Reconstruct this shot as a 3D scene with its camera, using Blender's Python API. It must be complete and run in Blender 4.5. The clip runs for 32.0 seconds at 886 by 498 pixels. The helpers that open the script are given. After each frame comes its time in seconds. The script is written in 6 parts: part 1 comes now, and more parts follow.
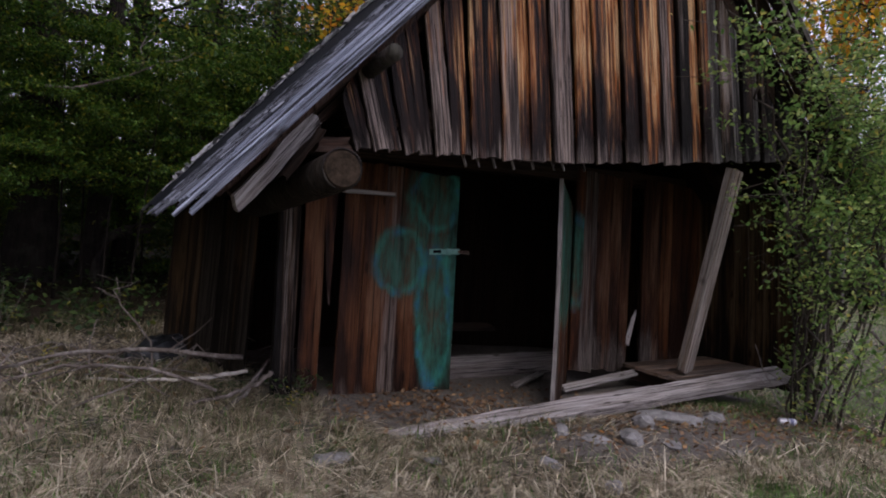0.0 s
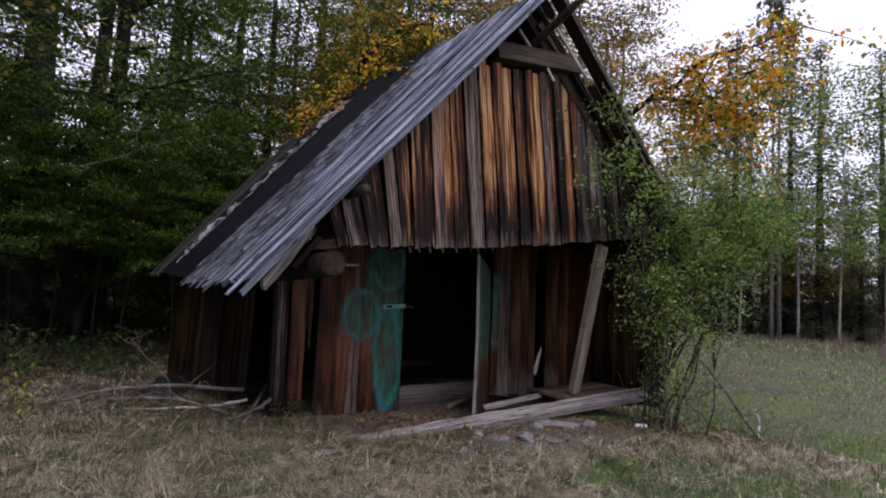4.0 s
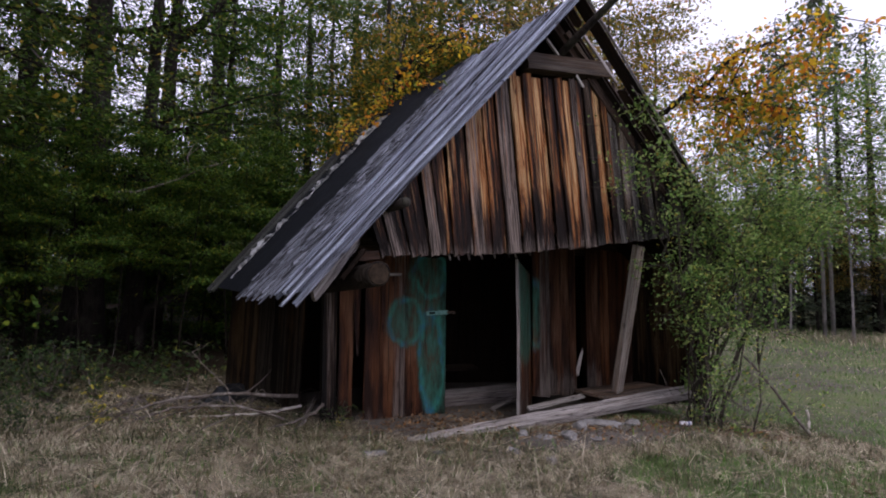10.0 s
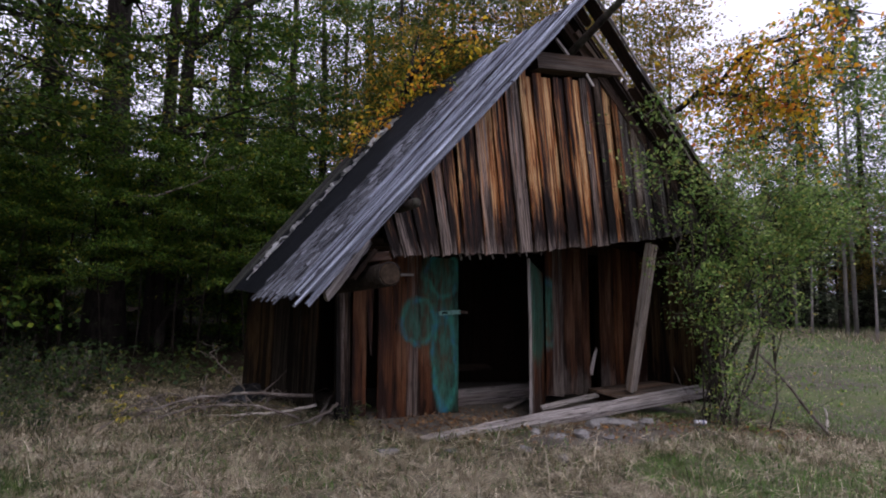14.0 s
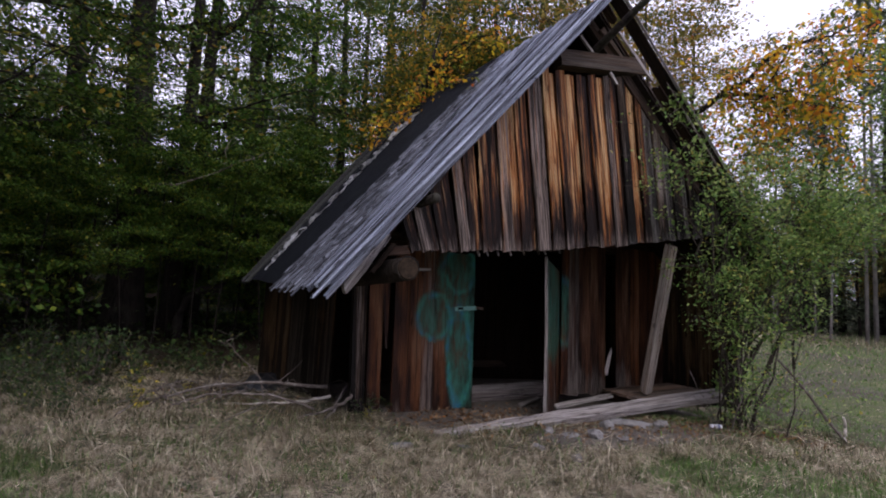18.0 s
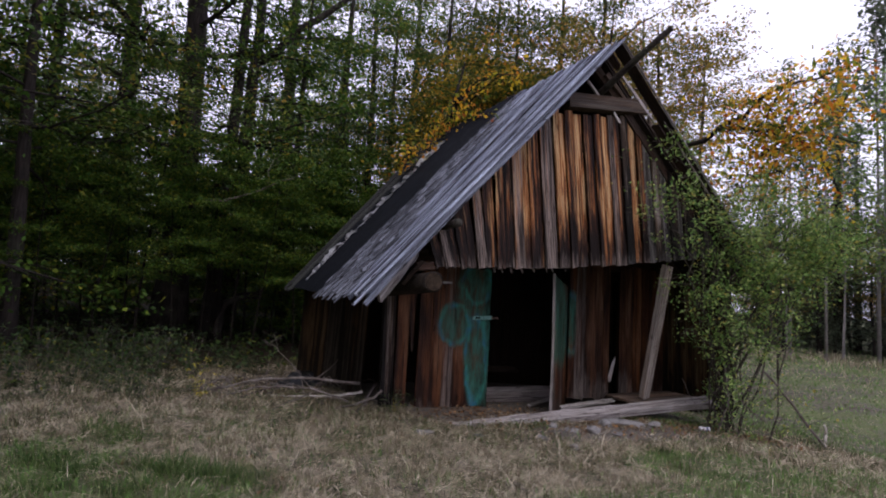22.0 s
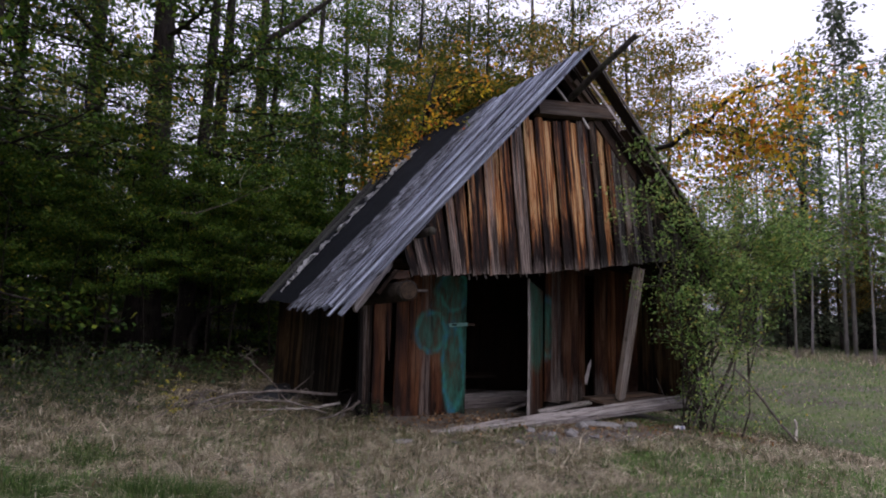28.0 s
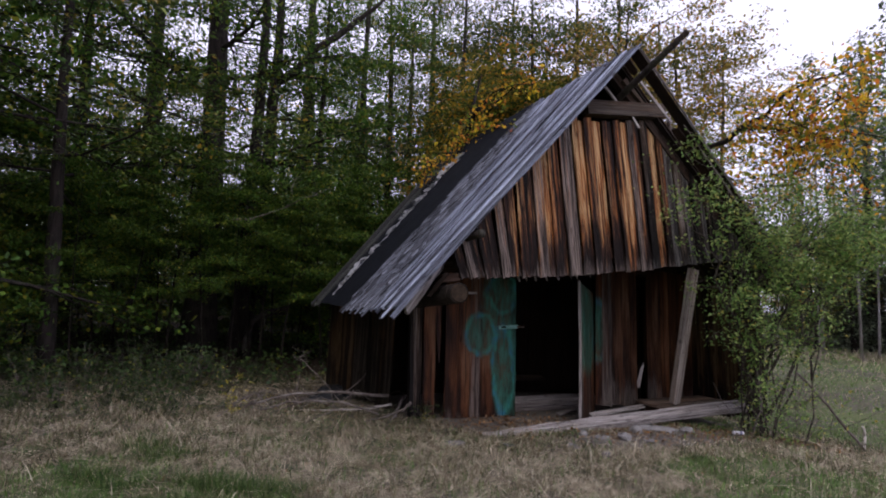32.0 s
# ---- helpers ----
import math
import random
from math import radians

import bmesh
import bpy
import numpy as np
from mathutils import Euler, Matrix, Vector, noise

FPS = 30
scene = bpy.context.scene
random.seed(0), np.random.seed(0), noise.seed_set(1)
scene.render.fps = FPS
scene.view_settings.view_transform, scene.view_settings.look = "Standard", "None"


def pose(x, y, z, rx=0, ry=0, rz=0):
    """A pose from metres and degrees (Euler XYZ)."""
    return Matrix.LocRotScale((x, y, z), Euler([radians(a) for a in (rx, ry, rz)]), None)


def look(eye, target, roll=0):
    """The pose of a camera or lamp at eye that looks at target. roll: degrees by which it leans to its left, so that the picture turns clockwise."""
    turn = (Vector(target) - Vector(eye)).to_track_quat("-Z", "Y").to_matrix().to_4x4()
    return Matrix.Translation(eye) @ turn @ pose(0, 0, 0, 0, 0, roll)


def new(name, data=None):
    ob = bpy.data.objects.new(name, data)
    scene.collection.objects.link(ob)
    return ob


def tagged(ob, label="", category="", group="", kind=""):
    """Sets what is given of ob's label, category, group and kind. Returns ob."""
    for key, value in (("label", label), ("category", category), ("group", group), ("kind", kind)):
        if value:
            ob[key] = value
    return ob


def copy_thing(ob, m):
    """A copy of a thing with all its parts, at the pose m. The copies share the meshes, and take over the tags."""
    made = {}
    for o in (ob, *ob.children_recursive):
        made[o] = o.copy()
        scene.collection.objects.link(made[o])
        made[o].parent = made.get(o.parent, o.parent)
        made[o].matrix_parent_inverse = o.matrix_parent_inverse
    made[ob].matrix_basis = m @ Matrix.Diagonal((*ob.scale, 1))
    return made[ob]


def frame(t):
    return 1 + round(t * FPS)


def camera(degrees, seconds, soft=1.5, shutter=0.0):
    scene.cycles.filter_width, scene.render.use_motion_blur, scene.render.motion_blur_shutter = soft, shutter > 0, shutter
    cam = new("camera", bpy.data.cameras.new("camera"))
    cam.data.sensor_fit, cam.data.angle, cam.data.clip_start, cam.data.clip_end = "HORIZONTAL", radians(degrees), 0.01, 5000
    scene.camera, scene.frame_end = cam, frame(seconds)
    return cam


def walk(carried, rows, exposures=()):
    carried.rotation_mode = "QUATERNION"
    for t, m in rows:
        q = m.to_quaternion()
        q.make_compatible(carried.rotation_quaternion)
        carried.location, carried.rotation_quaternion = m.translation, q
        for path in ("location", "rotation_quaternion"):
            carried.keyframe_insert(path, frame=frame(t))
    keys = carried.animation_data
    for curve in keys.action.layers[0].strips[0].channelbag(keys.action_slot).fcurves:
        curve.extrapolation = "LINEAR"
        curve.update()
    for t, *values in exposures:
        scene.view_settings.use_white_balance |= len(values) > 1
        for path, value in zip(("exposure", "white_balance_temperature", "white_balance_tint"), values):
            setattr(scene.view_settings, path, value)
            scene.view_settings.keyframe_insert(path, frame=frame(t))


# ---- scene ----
cam = camera(74.1, 32.0, soft=1.98)
PATH = [
    (0, (-0.904, -0.011, 1.321), (0.043, 1.75, 1.343), 3.53),
    (0.5, (-1.165, -0.195, 1.363), (-0.151, 1.528, 1.357), 3.80),
    (1, (-1.323, -0.423, 1.36), (-0.307, 1.3, 1.366), 3.80),
    (1.5, (-1.435, -0.649, 1.417), (-0.366, 1.041, 1.457), 3.57),
    (2, (-1.542, -0.849, 1.442), (-0.388, 0.783, 1.521), 2.40),
    (2.5, (-1.657, -1.069, 1.486), (-0.5, 0.561, 1.577), 2.38),
    (4.5, (-2.032, -1.845, 1.541), (-0.962, -0.164, 1.714), 3.21),
    (5, (-2.083, -1.888, 1.55), (-1.041, -0.189, 1.72), 3.27),
    (5.5, (-2.077, -1.915, 1.546), (-1.035, -0.218, 1.726), 2.80),
    (6, (-2.081, -1.937, 1.549), (-1.055, -0.231, 1.74), 2.39),
    (6.5, (-2.095, -1.941, 1.545), (-1.083, -0.226, 1.727), 2.38),
    (7, (-2.1, -1.948, 1.538), (-1.083, -0.236, 1.72), 2.58),
    (7.5, (-2.088, -1.956, 1.546), (-1.063, -0.249, 1.732), 2.68),
    (8, (-2.094, -1.941, 1.528), (-1.081, -0.228, 1.719), 2.28),
    (8.5, (-2.086, -1.94, 1.54), (-1.09, -0.216, 1.725), 1.46),
    (9, (-2.093, -1.937, 1.521), (-1.097, -0.212, 1.705), 1.05),
    (9.5, (-2.088, -1.953, 1.532), (-1.099, -0.224, 1.721), 0.94),
    (10, (-2.085, -1.946, 1.525), (-1.097, -0.216, 1.7), 0.95),
    (10.5, (-2.074, -1.94, 1.528), (-1.073, -0.218, 1.701), 1.13),
    (11, (-2.064, -1.948, 1.541), (-1.053, -0.23, 1.715), 0.90),
    (11.5, (-2.059, -1.957, 1.533), (-1.048, -0.241, 1.717), 0.76),
    (12, (-2.082, -1.975, 1.543), (-1.098, -0.243, 1.73), 0.72),
    (12.5, (-2.072, -1.976, 1.524), (-1.079, -0.248, 1.693), -0.09),
    (13, (-2.045, -1.987, 1.531), (-1.038, -0.267, 1.701), -0.25),
    (13.5, (-2.044, -2.005, 1.528), (-1.086, -0.258, 1.7), 0.19),
    (14, (-2.055, -2.022, 1.509), (-1.117, -0.265, 1.687), 0.57),
    (14.5, (-2.068, -2.022, 1.516), (-1.135, -0.263, 1.701), 1.46),
    (16.5, (-2.071, -1.994, 1.503), (-1.162, -0.221, 1.671), 0.99),
    (17, (-2.066, -2.003, 1.513), (-1.155, -0.23, 1.673), 1.08),
    (17.5, (-2.089, -2.011, 1.521), (-1.193, -0.23, 1.68), 1.81),
    (18, (-2.092, -1.999, 1.514), (-1.196, -0.218, 1.674), 2.24),
    (18.5, (-2.075, -2.03, 1.518), (-1.173, -0.254, 1.692), 1.76),
    (19, (-2.125, -2.106, 1.539), (-1.191, -0.355, 1.787), 1.95),
    (19.5, (-2.274, -2.252, 1.553), (-1.33, -0.506, 1.801), 2.69),
    (20, (-2.395, -2.467, 1.615), (-1.522, -0.697, 1.938), 3.22),
    (20.5, (-2.471, -2.735, 1.576), (-1.638, -0.942, 1.879), 3.10),
    (21, (-2.545, -2.874, 1.514), (-1.737, -1.057, 1.73), 3.09),
    (21.5, (-2.572, -2.901, 1.485), (-1.794, -1.067, 1.663), 2.85),
    (22, (-2.569, -2.931, 1.493), (-1.738, -1.122, 1.688), 3.55),
    (22.5, (-2.559, -2.944, 1.495), (-1.673, -1.163, 1.702), 3.35),
    (23, (-2.565, -2.943, 1.486), (-1.67, -1.165, 1.683), 3.06),
    (23.5, (-2.568, -2.955, 1.493), (-1.665, -1.182, 1.691), 2.68),
    (24, (-2.572, -2.947, 1.484), (-1.675, -1.17, 1.683), 2.76),
    (24.5, (-2.579, -2.945, 1.495), (-1.687, -1.167, 1.694), 2.89),
    (25, (-2.582, -2.95, 1.473), (-1.693, -1.171, 1.68), 2.86),
    (25.5, (-2.578, -2.951, 1.482), (-1.685, -1.174, 1.686), 2.74),
    (27.5, (-2.568, -2.95, 1.492), (-1.661, -1.18, 1.705), 2.08),
    (28, (-2.548, -2.969, 1.51), (-1.649, -1.196, 1.731), 1.93),
    (28.5, (-2.561, -2.964, 1.5), (-1.664, -1.192, 1.733), 1.82),
    (29, (-2.559, -2.959, 1.509), (-1.685, -1.174, 1.73), 1.96),
    (29.5, (-2.585, -2.96, 1.496), (-1.732, -1.164, 1.714), 1.95),
    (30, (-2.612, -2.969, 1.494), (-1.795, -1.157, 1.711), 1.97),
    (30.5, (-2.622, -2.966, 1.508), (-1.833, -1.141, 1.718), 1.88),
    (31, (-2.622, -2.974, 1.512), (-1.846, -1.142, 1.718), 1.72),
    (31.5, (-2.635, -2.974, 1.51), (-1.867, -1.14, 1.722), 1.75),
    (32, (-2.63, -2.982, 1.504), (-1.868, -1.147, 1.729), 1.81),
]
walk(cam, [(t, look(eye, target, roll)) for t, eye, target, roll in PATH])

# ---- world, sun, exposure ----
SUN_AZ, SUN_EL = radians(200), radians(48)
world = bpy.data.worlds.new("overcast_sky")
scene.world = world
world.use_nodes = True
wn, wl = world.node_tree.nodes, world.node_tree.links
wn.clear()
sky = wn.new("ShaderNodeTexSky")
sky.sky_type, sky.sun_disc = "NISHITA", False
sky.sun_elevation, sky.sun_rotation = SUN_EL, SUN_AZ
sky.air_density, sky.dust_density, sky.ozone_density = 1.2, 4.0, 1.0
cloud = wn.new("ShaderNodeMix")
cloud.data_type = "RGBA"
cloud.inputs["Factor"].default_value = 0.8
cloud.inputs[7].default_value = (11.1, 10.6, 13.6, 1)
wbg = wn.new("ShaderNodeBackground")
wbg.inputs["Strength"].default_value = 0.10
wout = wn.new("ShaderNodeOutputWorld")
wl.new(sky.outputs[0], cloud.inputs[6])
wl.new(cloud.outputs[2], wbg.inputs["Color"])
wl.new(wbg.outputs[0], wout.inputs["Surface"])

sun_data = bpy.data.lights.new("sun", "SUN")
sun_data.energy, sun_data.angle, sun_data.color = 0.5, radians(25), (1.0, 0.95, 0.9)
sun = new("sun", sun_data)
sun.rotation_euler = (radians(90) - SUN_EL, 0, radians(180) - SUN_AZ)
scene.view_settings.exposure = 0.4

# ---- materials ----


def mat(name):
    m = bpy.data.materials.new(name)
    m.use_nodes = True
    nt = m.node_tree
    b = nt.nodes["Principled BSDF"]
    return m, nt, b


def ramp(nt, fac, stops, mode="LINEAR"):
    r = nt.nodes.new("ShaderNodeValToRGB")
    r.color_ramp.interpolation = mode
    el = r.color_ramp.elements
    while len(el) < len(stops):
        el.new(0.5)
    for e, (p, c) in zip(el, stops):
        e.position, e.color = p, (*c, 1)
    nt.links.new(fac, r.inputs[0])
    return r.outputs[0]


def mix(nt, fac, a, b, blend="MIX"):
    m = nt.nodes.new("ShaderNodeMix")
    m.data_type, m.blend_type = "RGBA", blend
    for sock, v in ((m.inputs[0], fac), (m.inputs[6], a), (m.inputs[7], b)):
        if isinstance(v, (int, float)):
            sock.default_value = v
        elif isinstance(v, tuple):
            sock.default_value = (*v, 1)
        else:
            nt.links.new(v, sock)
    return m.outputs[2]


def math_node(nt, op, a, b=0.0, clamp=False):
    m = nt.nodes.new("ShaderNodeMath")
    m.operation, m.use_clamp = op, clamp
    for sock, v in zip(m.inputs, (a, b)):
        if isinstance(v, (int, float)):
            sock.default_value = v
        else:
            nt.links.new(v, sock)
    return m.outputs[0]


def noise_tex(nt, vec, scale, detail=6.0, rough=0.6, distort=0.0):
    n = nt.nodes.new("ShaderNodeTexNoise")
    n.inputs["Scale"].default_value = scale
    n.inputs["Detail"].default_value = detail
    n.inputs["Roughness"].default_value = rough
    n.inputs["Distortion"].default_value = distort
    nt.links.new(vec, n.inputs["Vector"])
    return n.outputs["Fac"]


def stretched(nt, vec, sx, sy, sz, shift=None):
    mp = nt.nodes.new("ShaderNodeMapping")
    mp.inputs["Scale"].default_value = (sx, sy, sz)
    nt.links.new(vec, mp.inputs["Vector"])
    if shift is not None:
        nt.links.new(shift, mp.inputs["Location"])
    return mp.outputs[0]


def bump(nt, b, height, strength=0.4, dist=0.01):
    n = nt.nodes.new("ShaderNodeBump")
    n.inputs["Strength"].default_value = strength
    n.inputs["Distance"].default_value = dist
    nt.links.new(height, n.inputs["Height"])
    nt.links.new(n.outputs[0], b.inputs["Normal"])


def wood(name, dark, mid, warm, grey, grey_amount, rough=0.75, warm_amount=0.5, spec=0.15, lines=0.5, crack_scale=110, even=0.4):
    """Weathered board: grain along local z, tint by board, silvery streaks."""
    m, nt, b = mat(name)
    tc = nt.nodes.new("ShaderNodeTexCoord")
    info = nt.nodes.new("ShaderNodeObjectInfo")
    rnd = info.outputs["Random"]
    shift = nt.nodes.new("ShaderNodeCombineXYZ")
    for i in range(3):
        nt.links.new(math_node(nt, "MULTIPLY", rnd, 37.0 + 11 * i), shift.inputs[i])
    fine = noise_tex(nt, stretched(nt, tc.outputs["Object"], 150, 150, 3.0, shift.outputs[0]), 1.0, 5, 0.6)
    crack = noise_tex(nt, stretched(nt, tc.outputs["Object"], crack_scale, crack_scale, 0.9, shift.outputs[0]), 1.0, 2, 0.5)
    broad = noise_tex(nt, stretched(nt, tc.outputs["Object"], 40, 40, 0.9, shift.outputs[0]), 1.0, 4, 0.6, 0.3)
    patch = noise_tex(nt, stretched(nt, tc.outputs["Object"], 7, 7, 1.0, shift.outputs[0]), 1.0, 4, 0.6)
    knots = nt.nodes.new("ShaderNodeTexVoronoi")
    knots.inputs["Scale"].default_value = 1.0
    nt.links.new(stretched(nt, tc.outputs["Object"], 7.5, 3.0, 2.6, shift.outputs[0]), knots.inputs["Vector"])
    grain = ramp(nt, fine, [(0.30, dark), (0.50, mid), (0.70, tuple(min(1, 1.6 * c) for c in mid))])
    rnd2 = math_node(nt, "FRACT", math_node(nt, "MULTIPLY", rnd, 7.31))
    warm_f = math_node(nt, "MULTIPLY", ramp(nt, patch, [(0.40, (0, 0, 0)), (0.60, (1, 1, 1))]), math_node(nt, "MULTIPLY", math_node(nt, "ADD", rnd2, 0.12), warm_amount * 1.7), True)
    col = mix(nt, warm_f, grain, mix(nt, fine, warm, tuple(min(1, 1.5 * c) for c in warm)))
    grey_f = math_node(nt, "MULTIPLY", ramp(nt, broad, [(0.46, (0, 0, 0)), (0.60, (1, 1, 1))]), math_node(nt, "MULTIPLY", math_node(nt, "ADD", rnd, 0.30), grey_amount), True)
    col = mix(nt, grey_f, col, grey)
    col = mix(nt, lines, col, ramp(nt, fine, [(0.38, (0.30, 0.28, 0.27)), (0.54, (1, 1, 1))]), "MULTIPLY")
    col = mix(nt, 0.9, col, ramp(nt, crack, [(0.36, (0.06, 0.05, 0.05)), (0.41, (1, 1, 1))]), "MULTIPLY")
    col = mix(nt, 0.8, col, ramp(nt, knots.outputs["Distance"], [(0.07, (0.12, 0.09, 0.07)), (0.16, (1, 1, 1))]), "MULTIPLY")
    tint = math_node(nt, "ADD", math_node(nt, "MULTIPLY", math_node(nt, "FRACT", math_node(nt, "MULTIPLY", rnd, 3.77)), 1.55 - even), even)
    val = nt.nodes.new("ShaderNodeHueSaturation")
    nt.links.new(tint, val.inputs["Value"])
    nt.links.new(col, val.inputs["Color"])
    nt.links.new(val.outputs[0], b.inputs["Base Color"])
    b.inputs["Roughness"].default_value = rough
    b.inputs["Specular IOR Level"].default_value = spec
    bump(nt, b, math_node(nt, "ADD", math_node(nt, "ADD", fine, math_node(nt, "MULTIPLY", broad, 0.6)), math_node(nt, "MULTIPLY", ramp(nt, crack, [(0.34, (0, 0, 0)), (0.42, (1, 1, 1))]), 1.2)), 0.8, 0.006)
    return m


def streaky(name, dark, brown, amber, pale, grey, shift_by, grey_share, rough=0.5, across=20, grain=0.30, tone=0.26, run_amount=0.6, bleach=0.12):
    """Rain-washed upright boards: long dark and amber streaks, grey weathered edges and bleached lower ends."""
    m, nt, b = mat(name)
    tc = nt.nodes.new("ShaderNodeTexCoord")
    rnd = nt.nodes.new("ShaderNodeObjectInfo").outputs["Random"]
    shift = nt.nodes.new("ShaderNodeCombineXYZ")
    for i in range(3):
        nt.links.new(math_node(nt, "MULTIPLY", rnd, 41.0 + 13 * i), shift.inputs[i])
    obj = tc.outputs["Object"]
    rnd2 = math_node(nt, "FRACT", math_node(nt, "MULTIPLY", rnd, 7.31))
    rnd3 = math_node(nt, "FRACT", math_node(nt, "MULTIPLY", rnd, 3.77))
    wide = noise_tex(nt, stretched(nt, obj, across, 6, 0.65, shift.outputs[0]), 1.0, 3, 0.55, 0.25)
    fine = noise_tex(nt, stretched(nt, obj, 130, 130, 2.6, shift.outputs[0]), 1.0, 5, 0.65)
    crack = noise_tex(nt, stretched(nt, obj, 95, 95, 0.8, shift.outputs[0]), 1.0, 2, 0.5)
    blot = noise_tex(nt, stretched(nt, obj, 9, 9, 2.2, shift.outputs[0]), 1.0, 5, 0.65)
    f = math_node(nt, "ADD", wide, math_node(nt, "MULTIPLY", math_node(nt, "SUBTRACT", fine, 0.5), grain))
    f = math_node(nt, "ADD", f, math_node(nt, "MULTIPLY", math_node(nt, "SUBTRACT", blot, 0.5), 0.22))
    f = math_node(nt, "ADD", f, math_node(nt, "ADD", math_node(nt, "MULTIPLY", math_node(nt, "SUBTRACT", rnd3, 0.5), tone), shift_by))
    # the lower part of the boards stays damp and dark, with an uneven upper limit
    sep = nt.nodes.new("ShaderNodeSeparateXYZ")
    nt.links.new(obj, sep.inputs[0])
    z = math_node(nt, "ADD", sep.outputs["Z"], math_node(nt, "MULTIPLY", math_node(nt, "SUBTRACT", blot, 0.5), 0.9))
    damp = math_node(nt, "MULTIPLY", math_node(nt, "SUBTRACT", 0.80, z), 0.27, True)
    f = math_node(nt, "SUBTRACT", f, damp)
    col = ramp(nt, f, [(0.36, dark), (0.47, brown), (0.57, amber), (0.68, pale)])
    # thin pale runs where rain has washed the grain bare
    runs = noise_tex(nt, stretched(nt, obj, 60, 60, 0.6, shift.outputs[0]), 1.0, 3, 0.6, 0.15)
    run_f = math_node(nt, "MULTIPLY", ramp(nt, runs, [(0.53, (0, 0, 0)), (0.62, (1, 1, 1))]), math_node(nt, "MULTIPLY", ramp(nt, f, [(0.40, (0, 0, 0)), (0.52, (1, 1, 1))]), run_amount), True)
    col = mix(nt, run_f, col, pale)
    dark_runs = ramp(nt, runs, [(0.36, (0.16, 0.13, 0.12)), (0.45, (1, 1, 1))])
    col = mix(nt, min(0.9, 1.4 * run_amount), col, dark_runs, "MULTIPLY")
    gf = math_node(nt, "MULTIPLY", ramp(nt, fine, [(0.35, (0.25, 0.25, 0.25)), (0.6, (1, 1, 1))]), math_node(nt, "LESS_THAN", rnd2, grey_share))
    edge = noise_tex(nt, stretched(nt, obj, 34, 6, 0.8, shift.outputs[0]), 1.0, 3, 0.6)
    gf = math_node(nt, "MULTIPLY", gf, ramp(nt, edge, [(0.42, (0.1, 0.1, 0.1)), (0.56, (0.9, 0.9, 0.9))]))
    col = mix(nt, gf, col, grey)
    z2 = math_node(nt, "ADD", sep.outputs["Z"], math_node(nt, "MULTIPLY", math_node(nt, "SUBTRACT", wide, 0.5), 0.8))
    end = math_node(nt, "MULTIPLY", math_node(nt, "SUBTRACT", bleach, z2), 5.0, True)
    end = math_node(nt, "MULTIPLY", end, ramp(nt, fine, [(0.42, (0.05, 0.05, 0.05)), (0.62, (0.8, 0.8, 0.8))]))
    col = mix(nt, end, col, grey)
    col = mix(nt, 0.55, col, ramp(nt, fine, [(0.36, (0.30, 0.28, 0.27)), (0.54, (1, 1, 1))]), "MULTIPLY")
    col = mix(nt, 0.9, col, ramp(nt, crack, [(0.36, (0.05, 0.05, 0.05)), (0.41, (1, 1, 1))]), "MULTIPLY")
    knots = nt.nodes.new("ShaderNodeTexVoronoi")
    knots.inputs["Scale"].default_value = 1.0
    nt.links.new(stretched(nt, obj, 7.5, 3.0, 2.2, shift.outputs[0]), knots.inputs["Vector"])
    col = mix(nt, 0.8, col, ramp(nt, knots.outputs["Distance"], [(0.07, (0.12, 0.09, 0.07)), (0.16, (1, 1, 1))]), "MULTIPLY")
    nt.links.new(col, b.inputs["Base Color"])
    b.inputs["Roughness"].default_value = rough
    b.inputs["Specular IOR Level"].default_value = 0.10
    bump(nt, b, math_node(nt, "ADD", math_node(nt, "ADD", fine, math_node(nt, "MULTIPLY", wide, 0.6)), math_node(nt, "MULTIPLY", ramp(nt, crack, [(0.34, (0, 0, 0)), (0.42, (1, 1, 1))]), 1.2)), 0.8, 0.006)
    return m


GABLE = streaky("gable_wood", (0.009, 0.0046, 0.0034), (0.064, 0.0235, 0.0112), (0.27, 0.092, 0.024), (0.54, 0.34, 0.17), (0.27, 0.215, 0.19), -0.006, 0.16, 0.40, 17)
GABLE_OLD = streaky("old_gable_wood", (0.008, 0.0066, 0.006), (0.030, 0.020, 0.015), (0.075, 0.048, 0.032), (0.22, 0.19, 0.17), (0.17, 0.158, 0.152), -0.04, 0.55, 0.6, 16)
SHINGLE = wood("shingle_wood", (0.022, 0.024, 0.031), (0.110, 0.119, 0.150), (0.07, 0.07, 0.08), (0.34, 0.36, 0.43), 0.8, 0.7, 0.4, 0.12, 0.5, 110, 0.15)
# olive-brown side boards, darkened to carry the forest's shade
SIDE_SHADED = streaky("shaded_side_wood", (0.008, 0.0058, 0.004), (0.026, 0.0150, 0.0085), (0.060, 0.035, 0.016), (0.10, 0.068, 0.038), (0.06, 0.050, 0.040), 0.0, 0.2, 0.8, 10, 0.2, 0.2, 0.3)
WALL = streaky("wall_wood", (0.020, 0.0086, 0.0056), (0.054, 0.0205, 0.0098), (0.095, 0.035, 0.0135), (0.15, 0.072, 0.036), (0.17, 0.135, 0.115), 0.02, 0.10, 0.5, 7, 0.14, 0.12, 0.18)
GREY = wood("grey_wood", (0.026, 0.030, 0.042), (0.150, 0.168, 0.225), (0.095, 0.096, 0.110), (0.46, 0.51, 0.65), 0.95, 0.8, 0.4, 0.12, 0.8, 40, 0.35)
